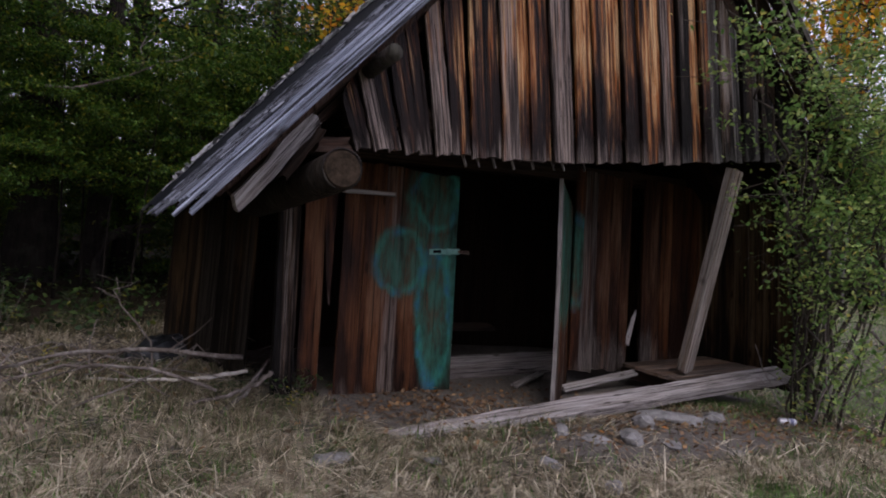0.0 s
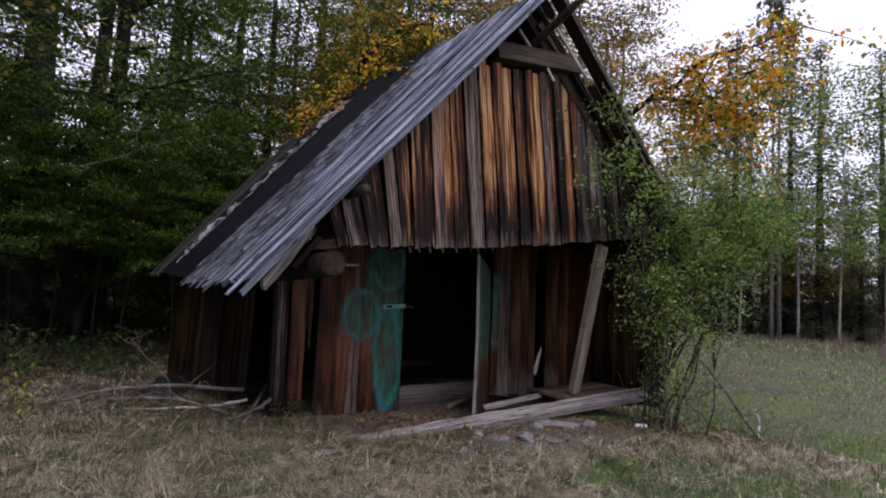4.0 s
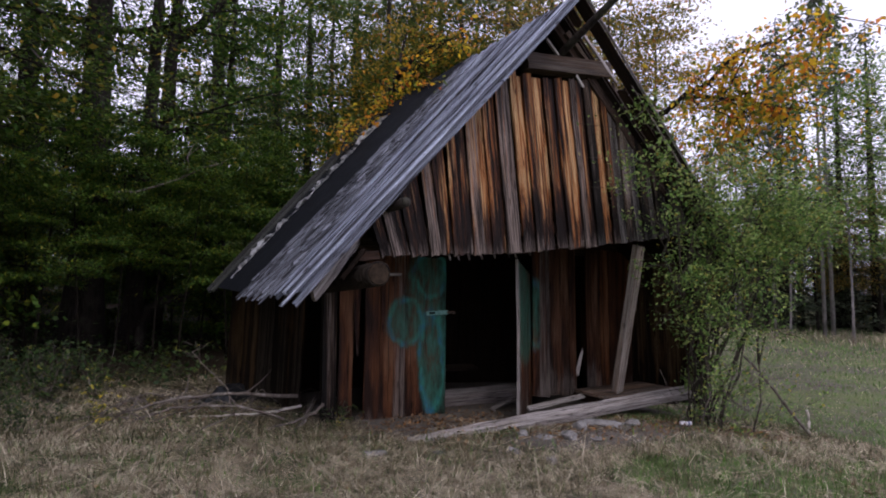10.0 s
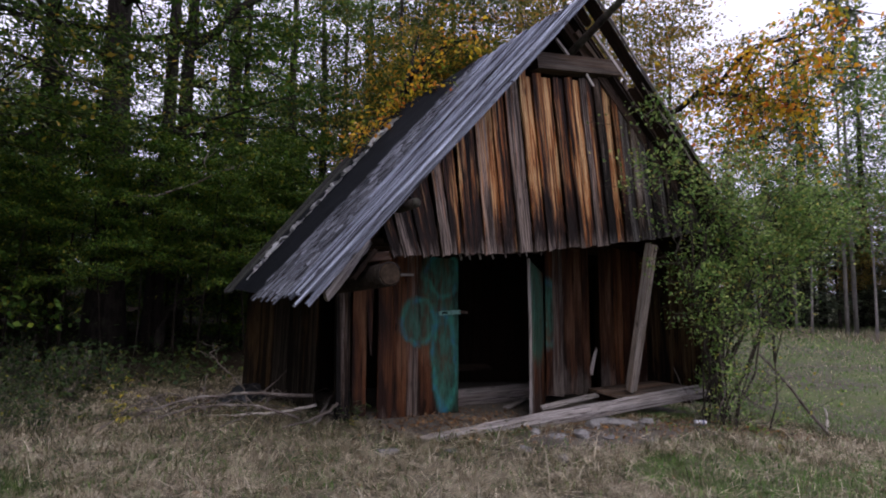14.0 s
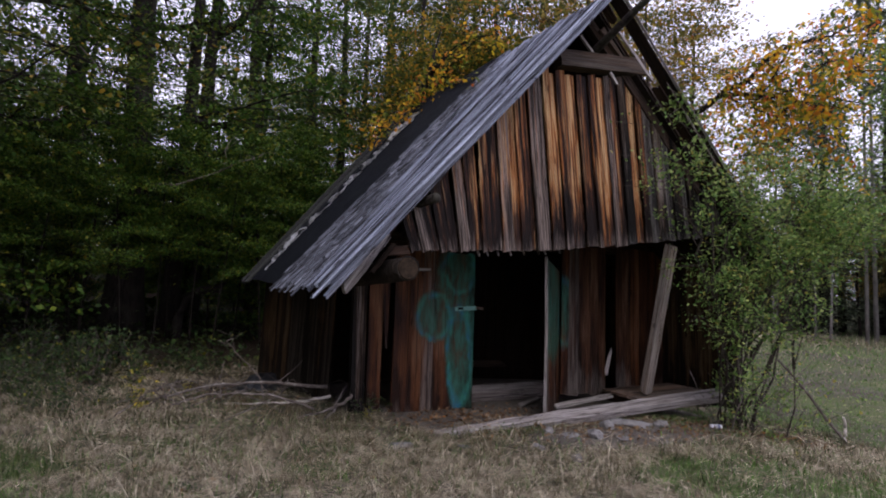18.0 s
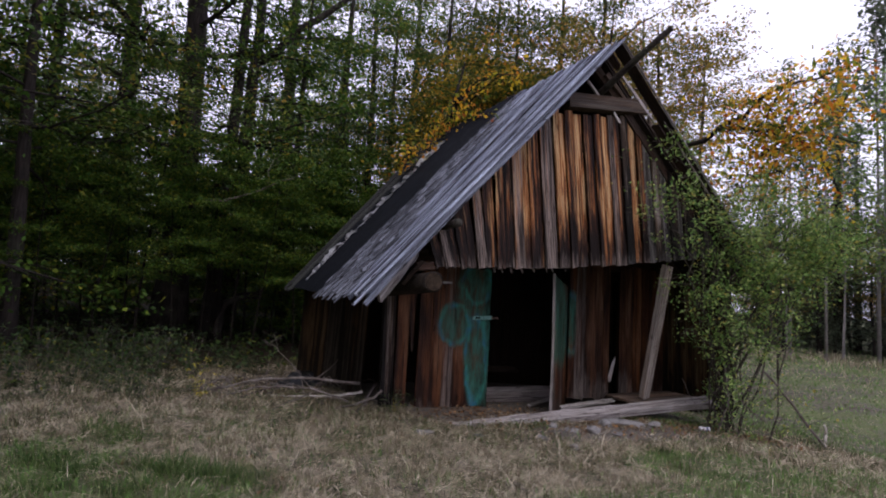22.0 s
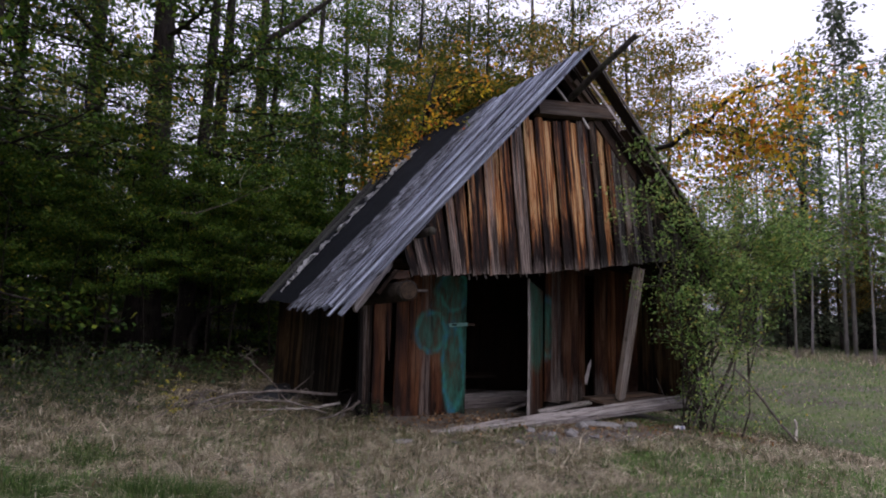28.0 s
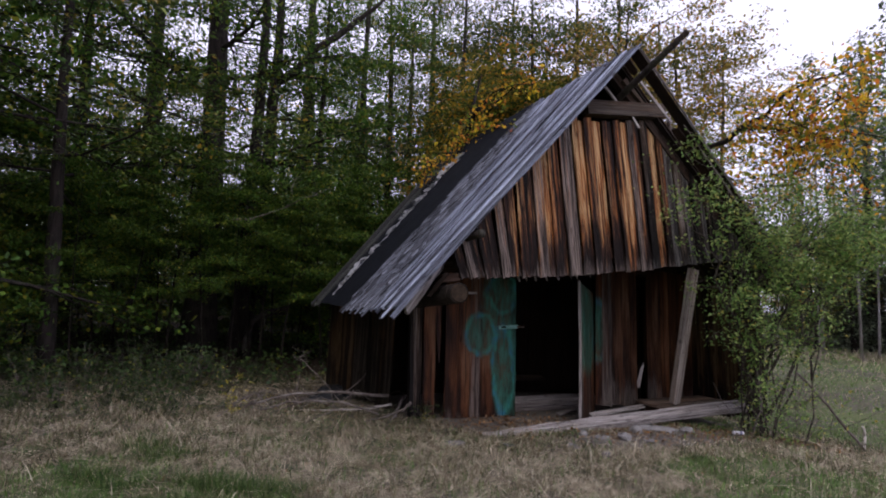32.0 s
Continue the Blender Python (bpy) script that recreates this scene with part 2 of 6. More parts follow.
# mossy back boards, their tone lowered for the trees' shade on them
MOSSY_SHADED = wood("mossy_shaded_roof_wood", (0.008, 0.008, 0.008), (0.030, 0.030, 0.029), (0.028, 0.032, 0.02), (0.07, 0.072, 0.078), 0.7, 0.8, 0.5)
PALE = wood("pale_wood", (0.10, 0.090, 0.088), (0.25, 0.228, 0.222), (0.22, 0.185, 0.165), (0.43, 0.405, 0.40), 0.7, 0.8, 0.25, 0.15, 0.5, 70, 0.6)
BEAM = wood("beam_wood", (0.03, 0.022, 0.019), (0.12, 0.088, 0.072), (0.15, 0.09, 0.055), (0.25, 0.22, 0.20), 0.6, 0.75, 0.5)
POST = wood("post_wood", (0.06, 0.050, 0.044), (0.155, 0.132, 0.116), (0.16, 0.12, 0.09), (0.29, 0.265, 0.245), 0.7, 0.8, 0.4, 0.15, 0.5, 70, 0.9)
FRAYED = streaky("frayed_wall_wood", (0.013, 0.0064, 0.0046), (0.040, 0.0170, 0.0098), (0.072, 0.031, 0.0150), (0.12, 0.070, 0.044), (0.15, 0.128, 0.115), 0.0, 0.35, 0.55, 9, 0.2, 0.15, 0.25, 0.42)
# near-black tone puts the shade inside and under the roof into the wood
SHADEWOOD = wood("shaded_inner_wood", (0.006, 0.004, 0.003), (0.026, 0.015, 0.011), (0.042, 0.021, 0.012), (0.06, 0.05, 0.045), 0.4, 0.85, 0.4)


def bark(name, dark, mid, lichen, amount):
    m, nt, b = mat(name)
    tc = nt.nodes.new("ShaderNodeTexCoord")
    v = nt.nodes.new("ShaderNodeTexVoronoi")
    v.inputs["Scale"].default_value = 1.0
    nt.links.new(stretched(nt, tc.outputs["Object"], 26, 26, 5), v.inputs["Vector"])
    n = noise_tex(nt, stretched(nt, tc.outputs["Object"], 9, 9, 2.5), 1.0, 8, 0.65)
    l = noise_tex(nt, tc.outputs["Object"], 3.2, 6, 0.7)
    col = ramp(nt, n, [(0.3, dark), (0.7, mid)])
    col = mix(nt, math_node(nt, "MULTIPLY", ramp(nt, l, [(0.5, (0, 0, 0)), (0.68, (1, 1, 1))]), amount), col, lichen)
    nt.links.new(col, b.inputs["Base Color"])
    b.inputs["Roughness"].default_value = 0.9
    b.inputs["Specular IOR Level"].default_value = 0.2
    bump(nt, b, math_node(nt, "ADD", v.outputs["Distance"], n), 0.7, 0.03)
    return m


BARK = bark("bark", (0.010, 0.008, 0.008), (0.042, 0.033, 0.030), (0.075, 0.08, 0.055), 0.5)
LOGBARK = bark("log_bark", (0.005, 0.004, 0.0035), (0.024, 0.017, 0.013), (0.045, 0.038, 0.028), 0.4)
PINEBARK = bark("pine_bark", (0.11, 0.10, 0.10), (0.32, 0.295, 0.29), (0.38, 0.36, 0.34), 0.5)
TWIG = bark("twig_bark", (0.06, 0.05, 0.044), (0.19, 0.16, 0.145), (0.36, 0.33, 0.31), 0.7)
STEM = bark("stem_bark", (0.02, 0.017, 0.014), (0.075, 0.062, 0.05), (0.14, 0.12, 0.10), 0.4)
BIRCH = bark("peeled_wood", (0.42, 0.38, 0.34), (0.62, 0.58, 0.54), (0.3, 0.27, 0.24), 0.4)


def leaf_mat(name, stops, trans=0.35, rough=0.45, mottle=0.0):
    """Leaves and blades: tint by piece; mottle: how far whole clumps differ in tone, bleached here and rotten there."""
    m, nt, b = mat(name)
    geo = nt.nodes.new("ShaderNodeNewGeometry")
    info = nt.nodes.new("ShaderNodeObjectInfo")
    r = math_node(nt, "FRACT", math_node(nt, "ADD", geo.outputs["Random Per Island"], math_node(nt, "MULTIPLY", info.outputs["Random"], 0.06)))
    col = ramp(nt, r, stops)
    val = nt.nodes.new("ShaderNodeHueSaturation")
    r2 = math_node(nt, "FRACT", math_node(nt, "MULTIPLY", geo.outputs["Random Per Island"], 13.7))
    value = math_node(nt, "ADD", math_node(nt, "MULTIPLY", r2, 0.7), 0.65)
    if mottle:
        clump = noise_tex(nt, geo.outputs["Position"], 7.0, 5, 0.75)
        clump = ramp(nt, clump, [(0.36, (1 - mottle, 1 - mottle, 1 - mottle)), (0.64, (1, 1, 1))])
        value = math_node(nt, "MULTIPLY", value, math_node(nt, "MULTIPLY", clump, 1 + 0.6 * mottle))
    nt.links.new(value, val.inputs["Value"])
    nt.links.new(col, val.inputs["Color"])
    nt.links.new(val.outputs[0], b.inputs["Base Color"])
    b.inputs["Roughness"].default_value = rough
    b.inputs["Specular IOR Level"].default_value = 0.25
    t = nt.nodes.new("ShaderNodeBsdfTranslucent")
    nt.links.new(val.outputs[0], t.inputs["Color"])
    ms = nt.nodes.new("ShaderNodeMixShader")
    ms.inputs[0].default_value = trans
    nt.links.new(b.outputs[0], ms.inputs[1])
    nt.links.new(t.outputs[0], ms.inputs[2])
    nt.links.new(ms.outputs[0], nt.nodes["Material Output"].inputs["Surface"])
    return m


LEAF_DARK = leaf_mat("beech_leaves", [(0.0, (0.028, 0.070, 0.012)), (0.5, (0.062, 0.130, 0.020)), (0.85, (0.13, 0.20, 0.028)), (1.0, (0.28, 0.26, 0.030))], 0.42)
LEAF_TURN = leaf_mat("turning_leaves", [(0.0, (0.09, 0.11, 0.028)), (0.45, (0.22, 0.19, 0.045)), (0.78, (0.38, 0.26, 0.05)), (1.0, (0.42, 0.18, 0.05))], 0.5)
LEAF_GOLD = leaf_mat("golden_leaves", [(0.0, (0.07, 0.12, 0.022)), (0.28, (0.22, 0.25, 0.03)), (0.50, (0.66, 0.48, 0.035)), (0.80, (0.72, 0.34, 0.03)), (1.0, (0.55, 0.13, 0.03))], 0.6)
LEAF_OLIVE = leaf_mat("yellowing_leaves", [(0.0, (0.04, 0.075, 0.016)), (0.5, (0.11, 0.135, 0.025)), (0.75, (0.30, 0.24, 0.03)), (0.92, (0.52, 0.30, 0.03)), (1.0, (0.50, 0.17, 0.03))], 0.5)
LEAF_MIX = leaf_mat("mixed_leaves", [(0.0, (0.035, 0.070, 0.018)), (0.7, (0.09, 0.125, 0.03)), (0.88, (0.20, 0.19, 0.035)), (1.0, (0.38, 0.24, 0.03))], 0.4)
LEAF_BUSH = leaf_mat("shrub_leaves", [(0.0, (0.080, 0.165, 0.042)), (0.55, (0.19, 0.30, 0.080)), (0.93, (0.34, 0.42, 0.13)), (1.0, (0.54, 0.45, 0.10))], 0.48)
NEEDLE = leaf_mat("needles", [(0.0, (0.060, 0.085, 0.055)), (0.7, (0.125, 0.155, 0.100)), (1.0, (0.18, 0.19, 0.125))], 0.35, 0.6)
DRYTWIG = leaf_mat("dry_twigs", [(0.0, (0.16, 0.13, 0.115)), (1.0, (0.30, 0.25, 0.22))], 0.05, 0.9)
STALK = leaf_mat("pale_stalks", [(0.0, (0.28, 0.23, 0.155)), (1.0, (0.66, 0.59, 0.45))], 0.15, 0.8)
OLIVE = leaf_mat("dead_weed", [(0.0, (0.06, 0.055, 0.03)), (0.6, (0.12, 0.115, 0.06)), (1.0, (0.22, 0.18, 0.11))], 0.2, 0.8, 0.6)
STRAW = leaf_mat("straw", [(0.0, (0.12, 0.095, 0.065)), (0.55, (0.36, 0.30, 0.205)), (1.0, (0.74, 0.66, 0.50))], 0.2, 0.8, 0.68)
GRASS = leaf_mat("green_grass", [(0.0, (0.062, 0.140, 0.026)), (0.80, (0.150, 0.275, 0.066)), (1.0, (0.50, 0.46, 0.30))], 0.3, 0.6, 0.6)
LUSH = leaf_mat("lush_grass", [(0.0, (0.022, 0.055, 0.012)), (0.7, (0.070, 0.130, 0.030)), (1.0, (0.16, 0.20, 0.06))], 0.3, 0.6)
WEED = leaf_mat("weed_leaves", [(0.0, (0.020, 0.045, 0.014)), (0.7, (0.050, 0.088, 0.024)), (0.95, (0.10, 0.125, 0.032)), (1.0, (0.30, 0.27, 0.04))], 0.3)
LITTER = leaf_mat("fallen_leaves", [(0.0, (0.10, 0.06, 0.035)), (0.7, (0.19, 0.12, 0.07)), (0.95, (0.30, 0.20, 0.11)), (1.0, (0.40, 0.16, 0.04))], 0.15, 0.8)


def ground_mat():
    m, nt, b = mat("meadow_soil")
    geo = nt.nodes.new("ShaderNodeNewGeometry")
    pos = geo.outputs["Position"]
    big = noise_tex(nt, pos, 0.5, 5, 0.6)
    med = noise_tex(nt, pos, 4.0, 8, 0.7)
    fine = noise_tex(nt, pos, 40.0, 6, 0.7)
    cover = nt.nodes.new("ShaderNodeVertexColor")
    cover.layer_name = "cover"
    sep = nt.nodes.new("ShaderNodeSeparateColor")
    nt.links.new(cover.outputs["Color"], sep.inputs[0])
    soil = ramp(nt, fine, [(0.3, (0.055, 0.047, 0.042)), (0.7, (0.24, 0.215, 0.195))])
    dry = ramp(nt, fine, [(0.3, (0.034, 0.027, 0.020)), (0.7, (0.135, 0.112, 0.085))])
    green = ramp(nt, fine, [(0.3, (0.070, 0.090, 0.034)), (0.7, (0.20, 0.23, 0.105))])
    col = mix(nt, ramp(nt, med, [(0.42, (0, 0, 0)), (0.6, (1, 1, 1))]), soil, dry)
    gf = math_node(nt, "MULTIPLY", sep.outputs[1], ramp(nt, math_node(nt, "ADD", math_node(nt, "MULTIPLY", big, 0.5), math_node(nt, "MULTIPLY", med, 0.5)), [(0.36, (0.2, 0.2, 0.2)), (0.56, (1, 1, 1))]))
    col = mix(nt, gf, col, green)
    col = mix(nt, sep.outputs[0], col, soil)
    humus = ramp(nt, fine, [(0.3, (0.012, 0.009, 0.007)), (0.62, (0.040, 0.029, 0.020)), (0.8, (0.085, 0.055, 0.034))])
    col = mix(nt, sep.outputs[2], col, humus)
    nt.links.new(col, b.inputs["Base Color"])
    b.inputs["Roughness"].default_value = 0.95
    b.inputs["Specular IOR Level"].default_value = 0.1
    bump(nt, b, math_node(nt, "ADD", fine, med), 0.6, 0.03)
    return m


GROUND = ground_mat()


def plain(name, a, c, scale=8.0, rough=0.6, metal=0.0, bstr=0.3):
    m, nt, b = mat(name)
    tc = nt.nodes.new("ShaderNodeTexCoord")
    n = noise_tex(nt, tc.outputs["Object"], scale, 8, 0.65)
    n2 = noise_tex(nt, tc.outputs["Object"], scale * 9, 5, 0.6)
    col = ramp(nt, n, [(0.35, a), (0.65, c)])
    col = mix(nt, 0.35, col, ramp(nt, n2, [(0.35, a), (0.7, c)]))
    nt.links.new(col, b.inputs["Base Color"])
    b.inputs["Roughness"].default_value = rough
    b.inputs["Metallic"].default_value = metal
    bump(nt, b, math_node(nt, "ADD", n, n2), bstr, 0.01)
    return m


TAR = plain("tar_paper", (0.0020, 0.0028, 0.0046), (0.0058, 0.0076, 0.0118), 5.0, 0.9)
TAR.node_tree.nodes["Principled BSDF"].inputs["Specular IOR Level"].default_value = 0.12
FOIL = plain("torn_foil", (0.16, 0.165, 0.18), (0.68, 0.69, 0.73), 18.0, 0.45, 0.1)
STONE = plain("field_stone", (0.11, 0.105, 0.105), (0.30, 0.29, 0.285), 14.0, 0.95)
IRON = plain("painted_iron", (0.10, 0.24, 0.21), (0.22, 0.42, 0.37), 30.0, 0.55, 0.3)
ALU = plain("can_metal", (0.50, 0.50, 0.56), (0.75, 0.75, 0.8), 40.0, 0.35, 0.6)
LOGEND = plain("log_end", (0.008, 0.006, 0.0045), (0.055, 0.038, 0.026), 16.0, 0.9)
LOGEND.node_tree.nodes["Principled BSDF"].inputs["Specular IOR Level"].default_value = 0.1
RED = leaf_mat("red_leaves", [(0.0, (0.20, 0.04, 0.035)), (1.0, (0.38, 0.08, 0.06))], 0.3)
GLOWY = leaf_mat("yellow_leaves", [(0.0, (0.14, 0.18, 0.035)), (0.5, (0.38, 0.36, 0.06)), (1.0, (0.70, 0.52, 0.07))], 0.4)

# ---- mesh helpers ----


def mesh_ob(name, verts, faces, material, parent=None, label="", m=None, smooth=False):
    me = bpy.data.meshes.new(name)
    me.from_pydata([tuple(v) for v in verts], [], [tuple(f) for f in faces])
    me.materials.append(material)
    if smooth:
        me.shade_smooth()
    me.update()
    ob = new(name, me)
    if parent is not None:
        ob.parent = parent
    if m is not None:
        ob.matrix_basis = m
    if label:
        tagged(ob, label)
    return ob


def thing(name, label, category, group="", kind="", m=None):
    ob = new(name)
    ob.empty_display_size = 0.2
    if m is not None:
        ob.matrix_basis = m
    return tagged(ob, label, category, group, kind)


def axes_at(origin, along, out):
    """A pose with local z along a board and local y out of its face."""
    z = Vector(along).normalized()
    y = (Vector(out) - z * z.dot(Vector(out))).normalized()
    x = y.cross(z)
    mm = Matrix((x, y, z)).transposed().to_4x4()
    mm.translation = Vector(origin)
    return mm


def plank(name, a, b, width, thick, out, material, parent, seed=0, label="", end=0.02, wob=0.004, width2=None, segs=7, cut=None, cup=0.0):
    """A board from a to b (middle of its ends), with ragged ends and slightly wavy edges. cut: the slants of its two ends."""
    rng = random.Random(seed * 7 + 3)
    a, b = Vector(a), Vector(b)
    length = (b - a).length
    m = axes_at(a, b - a, out)
    cut = cut or (0.0, 0.0)
    verts, faces = [], []
    cols = (-0.5, -0.17, 0.17, 0.5)
    rag = [[rng.uniform(-end, end) for _ in cols] for _ in range(2)]
    w2 = width if width2 is None else width2
    drift = [rng.uniform(-wob, wob) for _ in range(segs + 1)]
    drift2 = [rng.uniform(-wob, wob) for _ in range(segs + 1)]
    bow = rng.uniform(-1, 1) * wob * 1.5
    for i in range(segs + 1):
        f = i / segs
        w = width + (w2 - width) * f
        for side in (1, -1):
            for j, c in enumerate(cols):
                x = c * w + (drift[i] if c < 0 else drift2[i]) * (1 if abs(c) == 0.5 else 0.3)
                z = f * length
                if i == 0:
                    z += rag[0][j] + cut[0] * c * w
                elif i == segs:
                    z += rag[1][j] + cut[1] * c * w
                y = side * thick / 2 + bow * math.sin(f * 3.14) + cup * (c * c - 0.08)
                verts.append((x, y, z))
    n = len(cols)
    row = 2 * n
    for i in range(segs):
        o, p = i * row, (i + 1) * row
        for j in range(n - 1):
            faces.append((o + j, p + j, p + j + 1, o + j + 1))
            faces.append((o + n + j, o + n + j + 1, p + n + j + 1, p + n + j))
        faces.append((o, o + n, p + n, p))
        faces.append((o + n - 1, p + n - 1, p + 2 * n - 1, o + 2 * n - 1))
    for j in range(n - 1):
        faces.append((j, j + 1, n + j + 1, n + j))
        t = segs * row
        faces.append((t + j, t + n + j, t + n + j + 1, t + j + 1))
    return mesh_ob(name, verts, faces, material, parent, label, m)


def tube_data(points, radii, sides=7, verts=None, faces=None, close=True):
    """Adds a tapered round bar along points to verts and faces."""
    verts = [] if verts is None else verts
    faces = [] if faces is None else faces
    pts = [Vector(p) for p in points]
    base = len(verts)
    up = Vector((0.31, 0.17, 0.93))
    for i, p in enumerate(pts):
        d = (pts[min(i + 1, len(pts) - 1)] - pts[max(i - 1, 0)]).normalized()
        s = d.cross(up if abs(d.dot(up)) < 0.95 else Vector((1, 0, 0))).normalized()
        t = d.cross(s)
        for k in range(sides):
            an = 6.28318 * k / sides
            verts.append(p + radii[i] * (math.cos(an) * s + math.sin(an) * t))
    for i in range(len(pts) - 1):
        for k in range(sides):
            k2 = (k + 1) % sides
            o = base + i * sides
            faces.append((o + k, o + k2, o + sides + k2, o + sides + k))
    if close:
        faces.append(tuple(base + k for k in reversed(range(sides))))
        faces.append(tuple(base + (len(pts) - 1) * sides + k for k in range(sides)))
    return verts, faces


def tube(name, points, radii, material, parent=None, sides=8, label="", smooth=True):
    v, f = tube_data(points, radii, sides)
    return mesh_ob(name, v, f, material, parent, label, None, smooth)


def crooked(a, b, n, amount, rng):
    a, b = Vector(a), Vector(b)
    out = [a + (b - a) * (i / n) for i in range(n + 1)]
    for p in out[1:-1]:
        p += Vector([rng.uniform(-amount, amount) for _ in range(3)])
    return out


def leaves_data(centres, normals_spread, size, rng, droop=0.0):
    """Small folded leaves at the given centres: arrays of verts and faces."""
    c = np.asarray(centres, float)
    n = len(c)
    az = rng.uniform(0, 6.283, n)
    tilt = rng.normal(0, normals_spread, n)
    roll = rng.normal(0, normals_spread, n)
    s = size * rng.uniform(0.6, 1.25, n)
    d = np.stack([np.cos(az) * np.cos(tilt), np.sin(az) * np.cos(tilt), np.sin(tilt) - droop], 1)
    side = np.stack([-np.sin(az) * np.cos(roll), np.cos(az) * np.cos(roll), np.sin(roll)], 1)
    h = s[:, None]
    v = np.stack([c, c + d * h * 0.5 + side * h * 0.32, c + d * h, c + d * h * 0.5 - side * h * 0.32], 1)
    v[:, 1, 2] += s * 0.06
    v[:, 3, 2] += s * 0.06
    return v.reshape(-1, 3), np.arange(n * 4).reshape(-1, 4)


def fast_mesh(name, verts, faces, material):
    """A mesh from arrays of four-cornered faces."""
    me = bpy.data.meshes.new(name)
    verts, faces = np.asarray(verts, np.float32), np.asarray(faces, np.int32)
    me.vertices.add(len(verts))
    me.vertices.foreach_set("co", verts.ravel())
    k = faces.shape[1]
    me.loops.add(faces.size)
    me.loops.foreach_set("vertex_index", faces.ravel())
    me.polygons.add(len(faces))
    me.polygons.foreach_set("loop_start", np.arange(0, faces.size, k, dtype=np.int32))
    me.materials.append(material)
    me.update(calc_edges=True)
    me.validate()
    return me


def height(x, y):
    """The ground: nearly level by the shed, falling on the meadow side, then rising gently into the woods and across the meadow."""
    r = max(0.0, math.hypot(x - 1.5, y - 1.0) - 7.0)
    fall = max(3.2, min(x, 7.0)) - 3.2
    z = 0.028 * r + 0.02 * (y - 3.2) - 0.026 * fall - 0.0186 * fall * fall
    if r > 60:
        z = z - 0.02 * (r - 60)
    return z + 0.05 * (noise.noise((x * 0.45, y * 0.45, 1.0))) + 0.02 * noise.noise((x * 1.7, y * 1.7, 5.0))


def patch(x, y):
    return noise.noise((x * 0.55, y * 0.55, 3.0)) + 0.5 * noise.noise((x * 1.6, y * 1.6, 8.0))


def greenness(x, y):
    """How green the grass is: dry by the shed and to its left, green on the meadow side."""
    g = 0.42 * (x - 0.8) - 0.42 * (y - 1.6) - 0.20
    if x > 3.0:
        g = min(g, 0.35) - 0.45 * max(0.0, 1.0 - ((x - 5.2) / 1.6) ** 2 - ((y - 2.1) / 1.0) ** 2)
        if y < 1.2:
            g += 0.4
    if x < -0.5:
        g = max(g, 0.30 * (3.8 - y) - 0.12)
    return g + 1.3 * patch(x, y)


def bare_soil(x, y):
    """Trodden soil in front of the beam and round the doorway."""
    a = 1.0 - ((x - 3.3) / 1.9) ** 2 - ((y - 3.2) / 0.75) ** 2
    b = 0.20 * (1.0 - ((x - 1.4) / 1.1) ** 2 - ((y - 4.5) / 0.75) ** 2)
    c = 1.0 if 0.5 < x < 5.6 and y > 4.2 and y < 7.3 else 0.0
    d = 0.55 * (1.0 - ((x + 0.9) / 1.3) ** 2 - ((y - 6.9) / 1.2) ** 2)
    e = 0.7 * (1.0 - ((x - 5.3) / 1.4) ** 2 - ((y - 2.8) / 0.65) ** 2)
    return max(0.0, min(1.0, 1.6 * max(a, b, c, d, e)))


# ---- ground ----
def build_ground():
    steps = [0.0]
    s = 0.16
    while steps[-1] < 900:
        if steps[-1] > 8:
            s *= 1.13
        steps.append(steps[-1] + s)
    line = [-v for v in reversed(steps[1:])] + steps
    n = len(line)
    verts = [(1.0 + x, 2.0 + y, height(1.0 + x, 2.0 + y)) for y in line for x in line]
    faces = [(j * n + i, j * n + i + 1, (j + 1) * n + i + 1, (j + 1) * n + i) for j in range(n - 1) for i in range(n - 1)]
    ob = mesh_ob("ground", verts, faces, GROUND, smooth=True)
    lay = ob.data.color_attributes.new("cover", "FLOAT_COLOR", "POINT")
    for i, (x, y, z) in enumerate(verts):
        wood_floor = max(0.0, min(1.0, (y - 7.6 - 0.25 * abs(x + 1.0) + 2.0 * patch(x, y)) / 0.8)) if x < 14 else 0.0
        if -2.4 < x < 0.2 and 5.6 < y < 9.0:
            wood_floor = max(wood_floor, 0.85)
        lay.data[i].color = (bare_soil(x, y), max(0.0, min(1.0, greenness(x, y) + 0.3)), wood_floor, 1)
    return tagged(ob, "uneven meadow ground of dry grass, soil and moss", "ground", kind="structure")


build_ground()

# ---- shed ----
# The shed leans a little backwards as one body: its parts stand in its own upright frame.
LEAN_BACK = Matrix(((0.9995, -0.00098, 0.03162, -0.04764), (-0.00098, 0.99806, 0.06218, -0.09366), (-0.03162, -0.06218, 0.99756, -0.12847), (0, 0, 0, 1)))
shed = thing("shed", "leaning dark wooden shed with a steep grey plank roof", "shed", m=LEAN_BACK)
rs = random.Random(11)


def gable_bottom(x):
    return 2.30 + 0.075 * x + 0.0145 * x * x


def gable_top(x):
    return min(4.80 + 1.20 * (x - 1.97), 4.66 + 0.165 * (x - 1.97), 4.95 - 1.10 * (x - 3.67))


